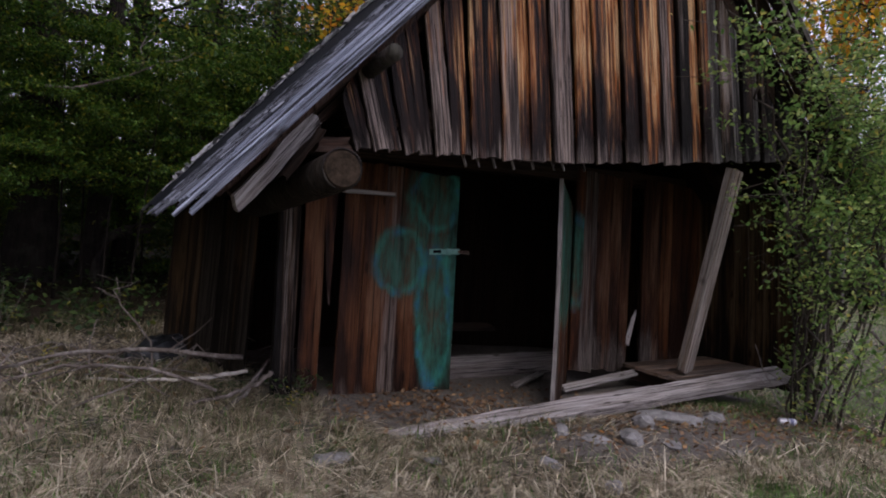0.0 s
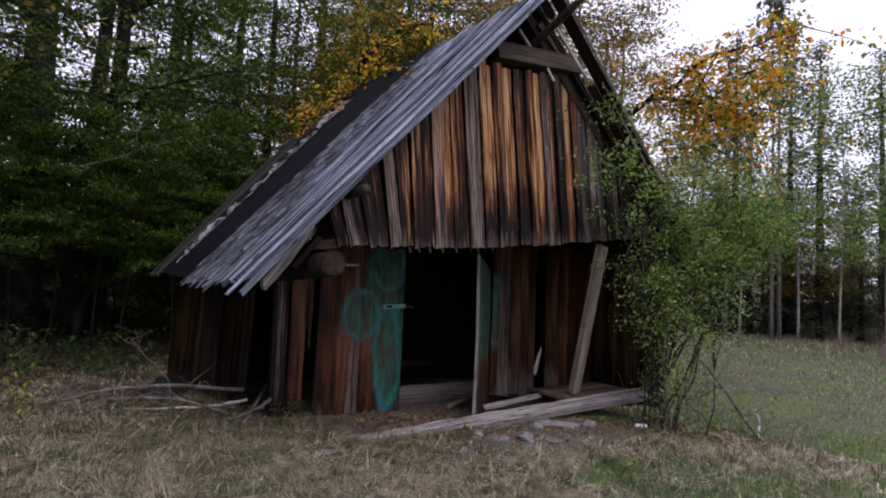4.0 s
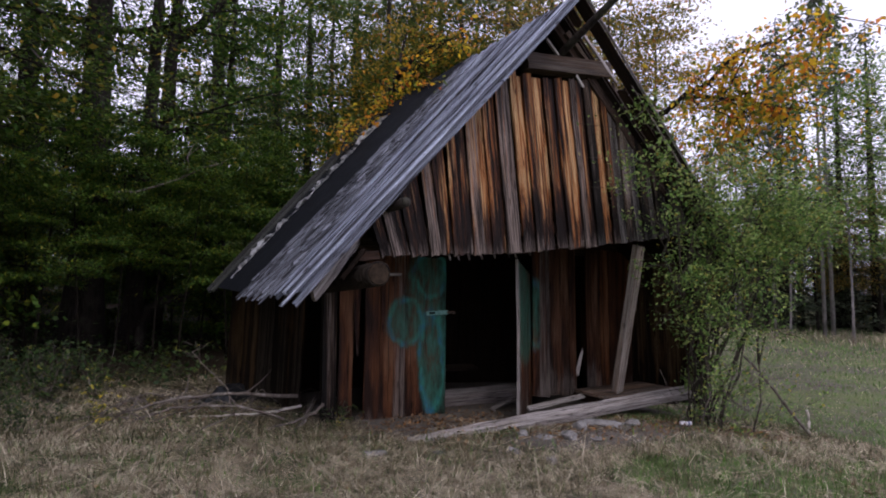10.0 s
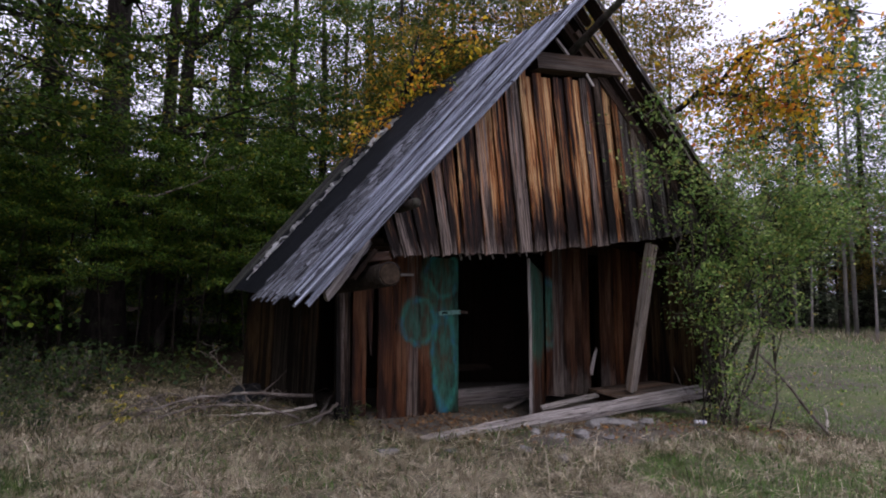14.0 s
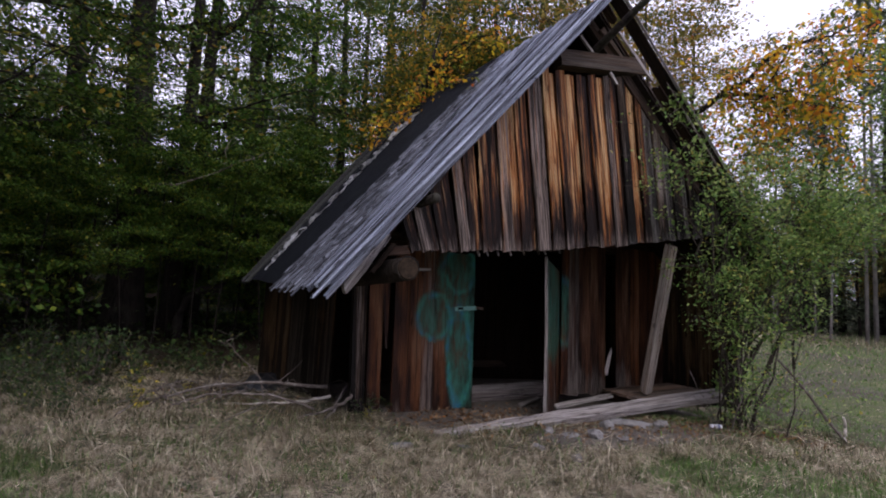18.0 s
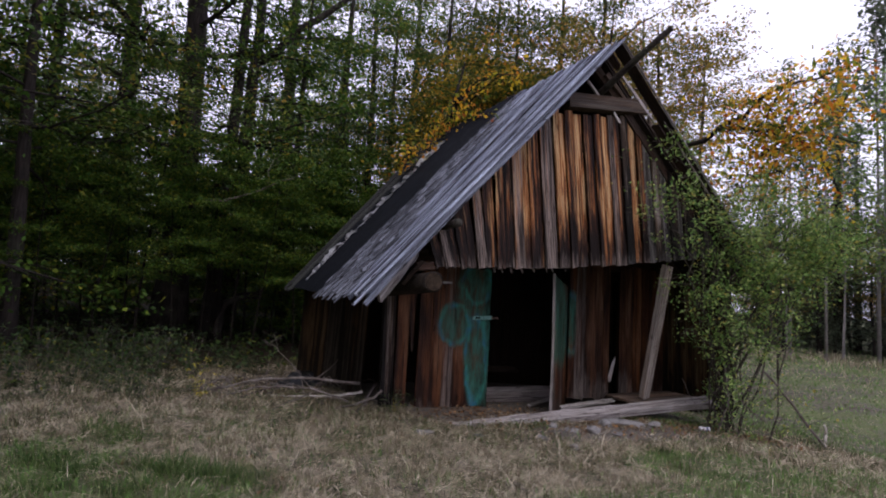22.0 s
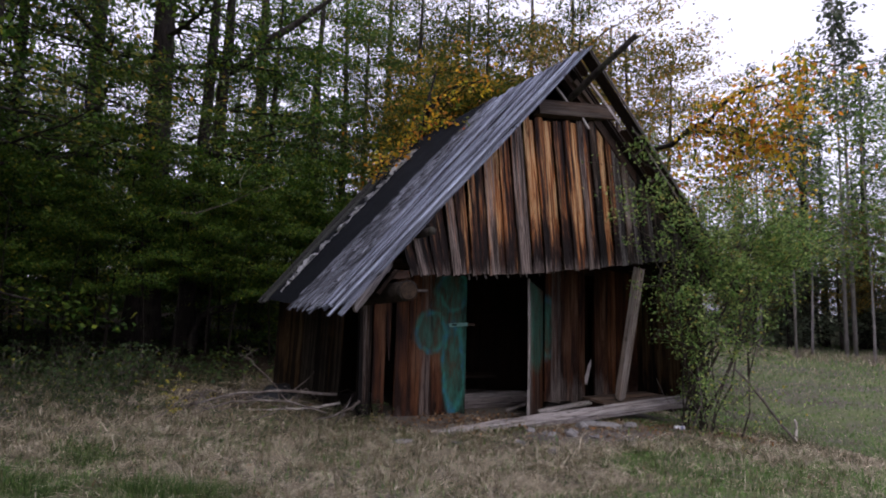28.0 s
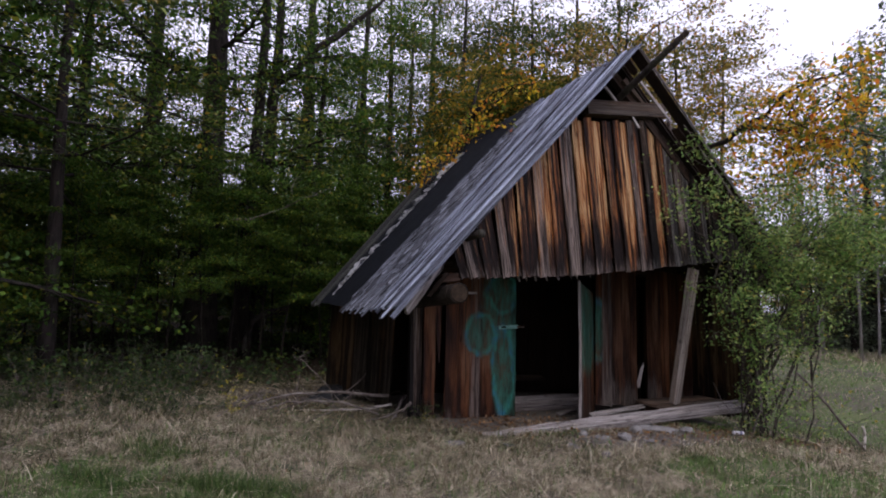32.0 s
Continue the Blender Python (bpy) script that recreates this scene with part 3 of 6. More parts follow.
def build_gable():
    x = 0.30
    i = 0
    while x < 5.0:
        w = rs.uniform(0.085, 0.15)
        xc = x + w / 2
        zb = gable_bottom(xc) + rs.uniform(-0.014, 0.014)
        lean = -0.10 if xc > 1.2 else -0.10 - 0.28 * (1.2 - xc)
        # the board's top lies where its leaning line meets the rake
        zt = zb
        for _ in range(60):
            zt += 0.05
            if zt > gable_top(xc + lean * (zt - zb)) + 0.02:
                break
        if zt - zb > 0.12:
            proud = 0.024 * (i % 2) + rs.uniform(0, 0.014)
            xt = xc + lean * (zt - zb)
            slope = 1.3 if xt < 1.95 else (-1.3 if xt > 3.68 else 0.16)
            plank("gable_board", (xc, 3.50 - proud, zb), (xt, 3.50 - proud, zt), w - 0.003, 0.026, (rs.uniform(-0.05, 0.05), -1, 0), GABLE if xc < rs.uniform(3.3, 4.0) else GABLE_OLD, shed, 100 + i, end=0.012, cut=(-0.12, -slope), wob=0.006)
        x += w + rs.uniform(0.0, 0.018)
        i += 1
    # rail behind the boards
    plank("gable_rail", (0.25, 3.58, 2.55), (5.05, 3.58, 3.22), 0.14, 0.10, (0, -1, 0), SHADEWOOD, shed, 5)
    plank("tie_beam", (2.10, 3.43, 4.88), (3.52, 3.43, 5.10), 0.21, 0.16, (0, -1, 0), BEAM, shed, 6, segs=8)


build_gable()

# roof: the left slope from its four corners
RFB, RFT, RBB, RBT = Vector((-0.60, 3.30, 1.84)), Vector((2.71, 3.05, 5.79)), Vector((-0.73, 7.40, 2.27)), Vector((1.55, 7.30, 5.25))


def left_roof(u, v):
    """u: 0 at the front edge, 1 at the back; v: 0 at the eave, 1 at the ridge."""
    return RFB.lerp(RBB, u).lerp(RFT.lerp(RBT, u), v)


LEFT_OUT = (RFT - RFB).cross(RBB - RFB).normalized()
if LEFT_OUT.z < 0:
    LEFT_OUT = -LEFT_OUT
RIGHT_END = Vector((5.80, 3.10, 2.58))
RIGHT_BACK = Vector((5.75, 7.45, 2.98))
RIGHT_OUT = (RIGHT_END - RFT).cross(RBT - RFT).normalized()
if RIGHT_OUT.z < 0:
    RIGHT_OUT = -RIGHT_OUT


def right_roof(u, v):
    return RIGHT_END.lerp(RIGHT_BACK, u).lerp(RFT.lerp(RBT, u), v)


def build_roof():
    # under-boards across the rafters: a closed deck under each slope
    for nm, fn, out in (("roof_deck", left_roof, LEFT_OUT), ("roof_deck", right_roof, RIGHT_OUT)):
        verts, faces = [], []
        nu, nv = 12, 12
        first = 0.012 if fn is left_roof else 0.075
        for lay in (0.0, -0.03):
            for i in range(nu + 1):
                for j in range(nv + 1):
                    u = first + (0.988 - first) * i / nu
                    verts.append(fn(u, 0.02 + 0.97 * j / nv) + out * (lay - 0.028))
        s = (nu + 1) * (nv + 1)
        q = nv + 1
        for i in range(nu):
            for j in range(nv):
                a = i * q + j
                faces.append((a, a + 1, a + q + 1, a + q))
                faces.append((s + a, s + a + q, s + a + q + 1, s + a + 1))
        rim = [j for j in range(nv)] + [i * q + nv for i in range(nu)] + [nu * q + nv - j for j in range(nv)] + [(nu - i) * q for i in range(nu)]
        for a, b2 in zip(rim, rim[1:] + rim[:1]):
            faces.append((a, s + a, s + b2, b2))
        mesh_ob(nm, verts, faces, SHADEWOOD, shed)
    k = 0
    # bare front boards
    u = 0.0
    while u < 0.40:
        w = rs.uniform(0.013, 0.028)
        lo = rs.uniform(-0.03, 0.015) if u < 0.15 else (u - 0.15) * 2.6 + rs.uniform(0, 0.05)
        up = rs.uniform(0.985, 1.005)
        lift = 0.004 + 0.012 * (k % 2) + rs.uniform(0, 0.01)
        plank("roof_board", left_roof(u + w / 2, lo) + LEFT_OUT * lift, left_roof(u + w / 2 - 0.004, up) + LEFT_OUT * lift, w * 3.9, 0.022, LEFT_OUT, GREY, shed, 300 + k, end=0.03, wob=0.008, segs=10)
        u += w + rs.uniform(0.0, 0.003)
        k += 1
    # the front board overhangs the edge, in two lengths
    plank("roof_board", left_roof(-0.014, -0.012) - LEFT_OUT * 0.010, left_roof(-0.010, 0.63) - LEFT_OUT * 0.010, 0.13, 0.022, LEFT_OUT, GREY, shed, 360, end=0.02, wob=0.008, segs=10)
    plank("roof_board", left_roof(-0.010, 0.635) - LEFT_OUT * 0.012, left_roof(-0.006, 1.0) - LEFT_OUT * 0.012, 0.12, 0.022, LEFT_OUT, GREY, shed, 361, end=0.02, wob=0.006, segs=8)
    # old split shingles in overlapping courses
    for c in range(32):
        v = c / 32
        u = 0.145 + 0.26 * v + 0.012 * math.sin(c * 0.7)
        while u < 0.45 - 0.02 * v:
            w = rs.uniform(0.009, 0.018)
            lift = 0.018 + rs.uniform(0, 0.014)
            a = left_roof(u + w / 2, v - 0.016 + rs.uniform(-0.02, 0.014)) + LEFT_OUT * (lift + 0.014)
            b2 = left_roof(u + w / 2, min(v + 0.046, 1.0)) + LEFT_OUT * lift
            plank("shingle", a, b2, w * 4.1, 0.010, LEFT_OUT, SHINGLE, shed, 700 + k, end=0.012, wob=0.003, segs=2)
            u += w + 0.0015
            k += 1
    # back boards beyond the tar paper
    u = 0.80
    while u < 1.0:
        w = rs.uniform(0.025, 0.04)
        plank("roof_board", left_roof(u + w / 2, rs.uniform(-0.03, 0.0)) + LEFT_OUT * 0.006, left_roof(u + w / 2, 1.0) + LEFT_OUT * 0.006, w * 4.1, 0.022, LEFT_OUT, MOSSY_SHADED, shed, 2000 + k, end=0.03, segs=8)
        u += w
        k += 1
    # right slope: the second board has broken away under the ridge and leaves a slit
    # dark wood here paints in the shade on this slope's underside
    plank("roof_board", right_roof(0.016, -0.02) + RIGHT_OUT * 0.006, right_roof(0.018, 1.0) + RIGHT_OUT * 0.006, 0.15, 0.022, RIGHT_OUT, SHADEWOOD, shed, 2380, end=0.02, segs=8)
    plank("roof_board", right_roof(0.052, -0.02) + RIGHT_OUT * 0.006, right_roof(0.052, 0.70) + RIGHT_OUT * 0.006, 0.12, 0.022, RIGHT_OUT, SHADEWOOD, shed, 2381, end=0.05, segs=8)
    plank("roof_board", right_roof(0.056, 0.925) + RIGHT_OUT * 0.006, right_roof(0.054, 1.0) + RIGHT_OUT * 0.006, 0.12, 0.022, RIGHT_OUT, SHADEWOOD, shed, 2382, end=0.03, segs=3)
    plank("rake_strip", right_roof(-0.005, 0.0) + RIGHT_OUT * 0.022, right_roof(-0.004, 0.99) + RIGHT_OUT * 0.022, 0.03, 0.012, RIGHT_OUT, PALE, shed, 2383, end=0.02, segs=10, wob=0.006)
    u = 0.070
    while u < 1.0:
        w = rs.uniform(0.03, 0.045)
        plank("roof_board", right_roof(u + w / 2, rs.uniform(-0.03, 0.0)) + RIGHT_OUT * 0.006, right_roof(u + w / 2, 1.0) + RIGHT_OUT * 0.006, w * 4.1, 0.022, RIGHT_OUT, SHADEWOOD, shed, 2400 + k, end=0.03, segs=6)
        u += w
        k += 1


build_roof()


def sheet(name, fn, out, u0, u1, v0, v1, nu, nv, lift, rough, material, parent, edge, seed, label=""):
    """A thin wavy sheet laid on a slope, with torn long edges."""
    rng = random.Random(seed)
    ed = [[rng.uniform(-edge, edge) for _ in range(nv + 1)] for _ in range(2)]
    verts, faces = [], []
    for lay in (0.0, -0.004):
        for i in range(nu + 1):
            for j in range(nv + 1):
                f = i / nu
                u = u0 + (u1 - u0) * f + (ed[0][j] * (1 - f) ** 3 + ed[1][j] * f**3)
                p = fn(u, v0 + (v1 - v0) * j / nv)
                verts.append(p + out * (lift + lay + rough * noise.noise((i * 0.45 + seed, j * 0.4, seed * 1.3))))
    s, q = (nu + 1) * (nv + 1), nv + 1
    for i in range(nu):
        for j in range(nv):
            a = i * q + j
            faces.append((a, a + 1, a + q + 1, a + q))
            faces.append((s + a, s + a + q, s + a + q + 1, s + a + 1))
    return mesh_ob(name, verts, faces, material, parent, label, None, True)


sheet("tar_paper", left_roof, LEFT_OUT, 0.44, 0.83, -0.012, 1.0, 10, 40, 0.035, 0.012, TAR, shed, 0.02, 4, "black tar paper with a torn edge")
sheet("torn_foil", left_roof, LEFT_OUT, 0.722, 0.731, 0.03, 0.86, 3, 60, 0.050, 0.012, FOIL, shed, 0.011, 59, "pale torn foil lining")
for i, (v, ln, wd) in enumerate(((0.13, 0.10, 0.05), (0.70, 0.12, 0.06), (0.80, 0.05, 0.03), (0.36, 0.05, 0.02), (0.07, 0.05, 0.025), (0.26, 0.04, 0.03), (0.45, 0.06, 0.025), (0.54, 0.05, 0.035), (0.62, 0.04, 0.02))):
    sheet("torn_foil", left_roof, LEFT_OUT, 0.725, 0.725 + wd, v, v + ln, 8, 11, 0.060, 0.05, FOIL, shed, 0.035, 60 + i, "pale torn foil lining")

# rafters, rake board and log plate
plank("rafter", (-0.38, 3.50, 1.88), (0.05, 3.54, 2.48), 0.095, 0.06, (0.1, -1, -0.2), PALE, shed, 31, "pale rafter end", cut=(0.7, 0), end=0.02, wob=0.012)
plank("soffit_scrap", (-0.14, 3.42, 2.06), (0.02, 3.26, 2.34), 0.05, 0.03, (-0.4, -1, -0.2), SHADEWOOD, shed, 32)
tube("purlin_end", [(0.34, 3.02, 2.80), (0.36, 3.9, 2.86)], [0.05, 0.055], BARK, shed, 10, "cut end of a purlin log")
plank("strip", (0.16, 4.93, 2.28), (1.22, 4.93, 2.33), 0.035, 0.02, (0, -1, 0), PALE, shed, 35)
plank("plate_block", (0.06, 3.52, 2.30), (0.26, 3.5, 2.33), 0.09, 0.12, (0, -1, 0), SHADEWOOD, shed, 36)
# short lath ends that hang under the gable's lower edge
for i in range(8):
    lx = 1.10 + 0.16 * i + rs.uniform(-0.04, 0.04)
    plank("lath_end", (lx + 0.05, 3.60, gable_bottom(lx) - 0.035), (lx, 3.62, gable_bottom(lx) + 0.12), 0.014, 0.014, (0, -1, 0), PALE, shed, 370 + i, end=0.006, segs=2)
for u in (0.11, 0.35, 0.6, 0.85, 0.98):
    plank("rafter", left_roof(u, 0.04) - LEFT_OUT * 0.12, left_roof(u, 1.0) - LEFT_OUT * 0.12, 0.13, 0.10, (0, -1, 0), SHADEWOOD, shed, 33)
    plank("rafter", right_roof(u, 0.04) - RIGHT_OUT * 0.12, right_roof(u, 1.0) - RIGHT_OUT * 0.12, 0.13, 0.10, (0, -1, 0), SHADEWOOD, shed, 34)


def build_log():
    rng = random.Random(3)
    pts = [Vector((0.10, 3.08 + 0.44 * i, 2.09 + 0.012 * i)) for i in range(11)]
    log = tube("wall_plate_log", pts, [0.120 + rng.uniform(-0.006, 0.006) for _ in pts], LOGBARK, shed, 16, "barked log wall plate with a cut end")
    ring_v, ring_f = tube_data([(0.10, 3.066, 2.09), (0.10, 3.084, 2.09)], [0.100, 0.110], 20)
    mesh_ob("log_end", ring_v, ring_f, LOGEND, log, "cut end of the log with dark rings", None, False)


build_log()
rim = [(0.10 + 0.116 * math.cos(0.3142 * i), 3.07, 2.09 + 0.116 * math.sin(0.3142 * i)) for i in range(1, 15)]
tube("bark_rim", rim, [0.003 + 0.002 * (i % 3) for i in range(14)], BARK, shed, 5, "broken rim of bark")

# ---- lower walls ----
WY = 5.055


def front_board(x0, x1, z0, z1, xt0=None, y=WY, material=WALL, seed=0, name="wall_board", parent=None, thick=0.026, end=0.015):
    shift = 0.0 if xt0 is None else xt0 - x0
    return plank(name, ((x0 + x1) / 2, y, z0), ((x0 + x1) / 2 + shift, y, z1), x1 - x0, thick, (0, -1, 0), material, parent or shed, seed, end=end, wob=0.005)


front_board(0.26, 0.43, 0.42, 2.40, 0.20, WY - 0.01, GABLE_OLD, 41, thick=0.09)
front_board(0.47, 0.65, 0.42, 2.36, 0.43, WY, WALL, 42)
plank("split_board", (0.705, WY + 0.01, 1.30), (0.65, WY, 2.32), 0.015, 0.022, (0, -1, 0), WALL, shed, 43, width2=0.13)


def build_left_leaf():
    leaf = plank("door_leaf", (1.37, WY + 0.05, 0.62), (1.37, WY + 0.05, 2.42), 1.1, 0.03, (0, -1, 0), SHADEWOOD, shed, 50)
    tagged(leaf, "brown board door leaf sprayed with green paint")
    xs = [0.79, 0.99, 1.19, 1.36, 1.53, 1.75, 1.97]
    for i, (a, b2) in enumerate(zip(xs, xs[1:])):
        o = plank("door_board", ((a + b2) / 2 + 0.01, WY, 0.44 + rs.uniform(-0.02, 0.03)), ((a + b2) / 2 - 0.01, WY, 2.62), b2 - a - 0.004, 0.028, (0, -1, 0), PAINTED, shed, 51 + i, end=0.015)
        o.parent = leaf
        o.matrix_parent_inverse = leaf.matrix_basis.inverted()
    return leaf


def paint_mat():
    """Brown boards with a sprayed green figure: a round head and a stem, laid out in the shed's own metres."""
    m = WALL.copy()
    m.name = "sprayed_boards"
    nt = m.node_tree
    b = nt.nodes["Principled BSDF"]
    old = b.inputs["Base Color"].links[0].from_socket
    geo = nt.nodes.new("ShaderNodeNewGeometry")
    sep = nt.nodes.new("ShaderNodeSeparateXYZ")
    nt.links.new(geo.outputs["Position"], sep.inputs[0])
    warp = noise_tex(nt, geo.outputs["Position"], 5.0, 5, 0.6)
    w = math_node(nt, "MULTIPLY", math_node(nt, "SUBTRACT", warp, 0.5), 0.16)
    px = math_node(nt, "ADD", sep.outputs["X"], w)
    pz = math_node(nt, "ADD", sep.outputs["Z"], w)

    def ell(cx, cz, rx, rz):
        ax = math_node(nt, "POWER", math_node(nt, "DIVIDE", math_node(nt, "SUBTRACT", px, cx), rx), 2.0)
        az = math_node(nt, "POWER", math_node(nt, "DIVIDE", math_node(nt, "SUBTRACT", pz, cz), rz), 2.0)
        d = math_node(nt, "SQRT", math_node(nt, "ADD", ax, az))
        return math_node(nt, "MULTIPLY", math_node(nt, "SUBTRACT", 1.25, d), 2.6, True)

    def ring(cx, cz, rx, rz, sharp):
        ax = math_node(nt, "POWER", math_node(nt, "DIVIDE", math_node(nt, "SUBTRACT", px, cx), rx), 2.0)
        az = math_node(nt, "POWER", math_node(nt, "DIVIDE", math_node(nt, "SUBTRACT", pz, cz), rz), 2.0)
        d = math_node(nt, "ABSOLUTE", math_node(nt, "SUBTRACT", math_node(nt, "SQRT", math_node(nt, "ADD", ax, az)), 1.0))
        return math_node(nt, "SUBTRACT", 1.0, math_node(nt, "MULTIPLY", d, sharp), True)

    f = math_node(nt, "MULTIPLY", ell(1.36, 1.24, 0.26, 0.30), 0.85)
    for e in ((1.74, 1.80, 0.32, 0.42), (1.74, 0.80, 0.20, 0.70), (1.88, 1.1, 0.16, 0.95), (3.53, 1.38, 0.15, 0.40), (2.95, 1.3, 0.5, 0.55), (2.62, 1.45, 0.75, 0.62)):
        f = math_node(nt, "MAXIMUM", f, math_node(nt, "MULTIPLY", ell(*e), 0.95))
    line = ring(1.36, 1.24, 0.24, 0.29, 4.5)
    for e in ((1.74, 1.86, 0.24, 0.30, 5.0), (1.74, 0.72, 0.17, 0.62, 4.0), (3.52, 1.35, 0.20, 0.48, 5.0)):
        line = math_node(nt, "MAXIMUM", line, ring(*e))
    cov = noise_tex(nt, stretched(nt, geo.outputs["Position"], 14, 14, 3.5), 1.0, 7, 0.65)
    f = math_node(nt, "MULTIPLY", f, ramp(nt, cov, [(0.33, (0.35, 0.35, 0.35)), (0.58, (0.92, 0.92, 0.92))]))
    col = mix(nt, f, old, ramp(nt, cov, [(0.34, (0.010, 0.050, 0.037)), (0.66, (0.036, 0.14, 0.105))]))
    col = mix(nt, math_node(nt, "MULTIPLY", line, ramp(nt, cov, [(0.36, (0.25, 0.25, 0.25)), (0.62, (0.9, 0.9, 0.9))])), col, ramp(nt, warp, [(0.42, (0.035, 0.20, 0.15)), (0.6, (0.03, 0.14, 0.22))]))
    nt.links.new(col, b.inputs["Base Color"])
    return m


PAINTED = paint_mat()
left_leaf = build_left_leaf()
hasp = plank("hasp", (1.66, WY - 0.024, 1.845), (1.99, WY - 0.030, 1.875), 0.055, 0.012, (0, -1, 0), IRON, left_leaf, 70, "rusty green-painted hasp", end=0.004, segs=4)
hasp.matrix_parent_inverse = left_leaf.matrix_basis.inverted()
for nm, a, b2, w, mt in (("hasp_slot", (1.70, WY - 0.033, 1.852), (1.78, WY - 0.035, 1.86), 0.03, TAR), ("staple", (1.86, WY - 0.04, 1.835), (1.865, WY - 0.04, 1.895), 0.05, IRON), ("hasp_tongue", (1.97, WY - 0.03, 1.872), (2.10, WY - 0.03, 1.878), 0.03, BEAM)):
    o = plank(nm, a, b2, w, 0.014, (0, -1, 0), mt, left_leaf, 71, end=0.002, segs=2)
    o.matrix_parent_inverse = left_leaf.matrix_basis.inverted()


def child_of(ob, parent):
    ob.parent = parent
    ob.matrix_parent_inverse = parent.matrix_basis.inverted()
    return ob


# the right leaf stands open towards the front
open_leaf = plank("door_leaf", (2.98, 4.62, 0.62), (2.96, 4.60, 2.42), 1.05, 0.03, (0.72, -0.70, 0), SHADEWOOD, shed, 80)
tagged(open_leaf, "brown board door leaf standing open, green paint on its edge")
for i in range(6):
    f = (i + 0.5) / 6
    px, py = 3.40 - 0.93 * f, 5.04 - 0.95 * f
    child_of(plank("door_board", (px + 0.012, py - 0.012, 0.47), (px - 0.01, py - 0.03, 2.50), 0.215, 0.026, (0.72, -0.70, 0), PAINTED, shed, 81 + i, end=0.012), open_leaf)
child_of(plank("edge_batten", (2.455, 4.075, 0.42), (2.43, 4.04, 2.52), 0.03, 0.035, (0.72, -0.70, 0), PALE, shed, 90, segs=8, wob=0.008), open_leaf)

xs = [3.47, 3.60, 3.80, 4.02, 4.18, 4.31]
for i, (a, b2) in enumerate(zip(xs, xs[1:])):
    front_board(a, b2 - 0.004, 0.69 + rs.uniform(-0.03, 0.03), 2.95, a + 0.02, WY + rs.uniform(-0.01, 0.01), PAINTED if i < 1 else FRAYED, 110 + i)
plank("broken_board", (4.33, WY + 0.02, 0.95), (4.44, WY - 0.02, 1.38), 0.09, 0.02, (0, -1, 0), PALE, shed, 117, end=0.05, width2=0.03)
xs = [4.53, 4.66, 4.84, 5.02, 5.2, 5.38, 5.55]
for i, (a, b2) in enumerate(zip(xs, xs[1:])):
    front_board(a, b2 - 0.006, 0.78, 3.0, a + 0.02, WY + rs.uniform(-0.012, 0.012), FRAYED if i < 2 else WALL, 120 + i)

# side wall, from the front corner to the back
SX0, SY0, SX1, SY1 = 0.20, 5.10, -0.42, 7.15


def side_pt(f, z):
    return Vector((SX0 + (SX1 - SX0) * f, SY0 + (SY1 - SY0) * f, z))


side_out = Vector((-(SY1 - SY0), SX1 - SX0, 0)).normalized()
f = 0.16
i = 0
while f < 1.0:
    w = rs.uniform(0.07, 0.11)
    if not 0.52 < f < 0.55:
        plank("wall_board", side_pt(f + w / 2, 0.58 + 0.25 * f), side_pt(f + w / 2 - 0.01, 2.20 + 0.12 * f), w * 2.14 - 0.006, 0.024, side_out, SIDE_SHADED, shed, 150 + i, end=0.03)
    f += w
    i += 1
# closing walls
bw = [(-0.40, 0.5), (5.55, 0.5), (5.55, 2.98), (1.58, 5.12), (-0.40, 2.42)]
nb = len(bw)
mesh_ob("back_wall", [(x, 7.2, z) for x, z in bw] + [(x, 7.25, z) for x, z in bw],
        [tuple(range(nb)), tuple(reversed(range(nb, 2 * nb)))] + [(i, i + nb, (i + 1) % nb + nb, (i + 1) % nb) for i in range(nb)], SHADEWOOD, shed)
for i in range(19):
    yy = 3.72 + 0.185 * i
    plank("wall_board", (5.58, yy, 0.62), (5.56, yy, 2.72 + 0.07 * i * 0.185), 0.178, 0.024, (1, 0, 0), SIDE_SHADED, shed, 500 + i, end=0.02, segs=4)
plank("door_lintel", (0.15, WY + 0.06, 2.68), (5.3, WY + 0.06, 3.02), 0.16, 0.12, (0, -1, 0), SHADEWOOD, shed, 173)

# leaning post
plank("leaning_post", (4.33, 4.24, 0.80), (4.12, 3.55, 2.80), 0.13, 0.10, (0, -1, 0), POST, shed, 180, "pale grey leaning post", wob=0.004, segs=8)
# peak: pole, rafters and laths
tube("ridge_pole", [(2.60, 3.80, 4.94), (2.75, 3.20, 5.27), (2.80, 2.80, 5.44), (2.88, 2.28, 5.65)], [0.055, 0.05, 0.046, 0.04], BARK, shed, 10, "dark round pole sticking out of the gable peak")
plank("peak_rafter", (2.78, 3.42, 5.45), (3.36, 3.42, 4.98), 0.09, 0.07, (0, -1, 0), BEAM, shed, 301, segs=4)
plank("peak_rafter", (2.05, 3.46, 4.92), (2.62, 3.46, 5.62), 0.08, 0.07, (0, -1, 0), BEAM, shed, 302, segs=4)
plank("peak_lath", (2.98, 3.36, 5.52), (3.60, 3.36, 4.94), 0.035, 0.03, (0, -1, 0), PALE, shed, 303, segs=4)
plank("peak_brace", (2.42, 3.38, 5.24), (2.66, 3.38, 5.02), 0.03, 0.03, (0, -1, 0), PALE, shed, 304, segs=3)
plank("loose_lath", (2.86, 3.34, 4.86), (2.98, 3.34, 4.72), 0.03, 0.02, (0, -1, 0), PALE, shed, 305, segs=3)

# ---- vegetation kit ----


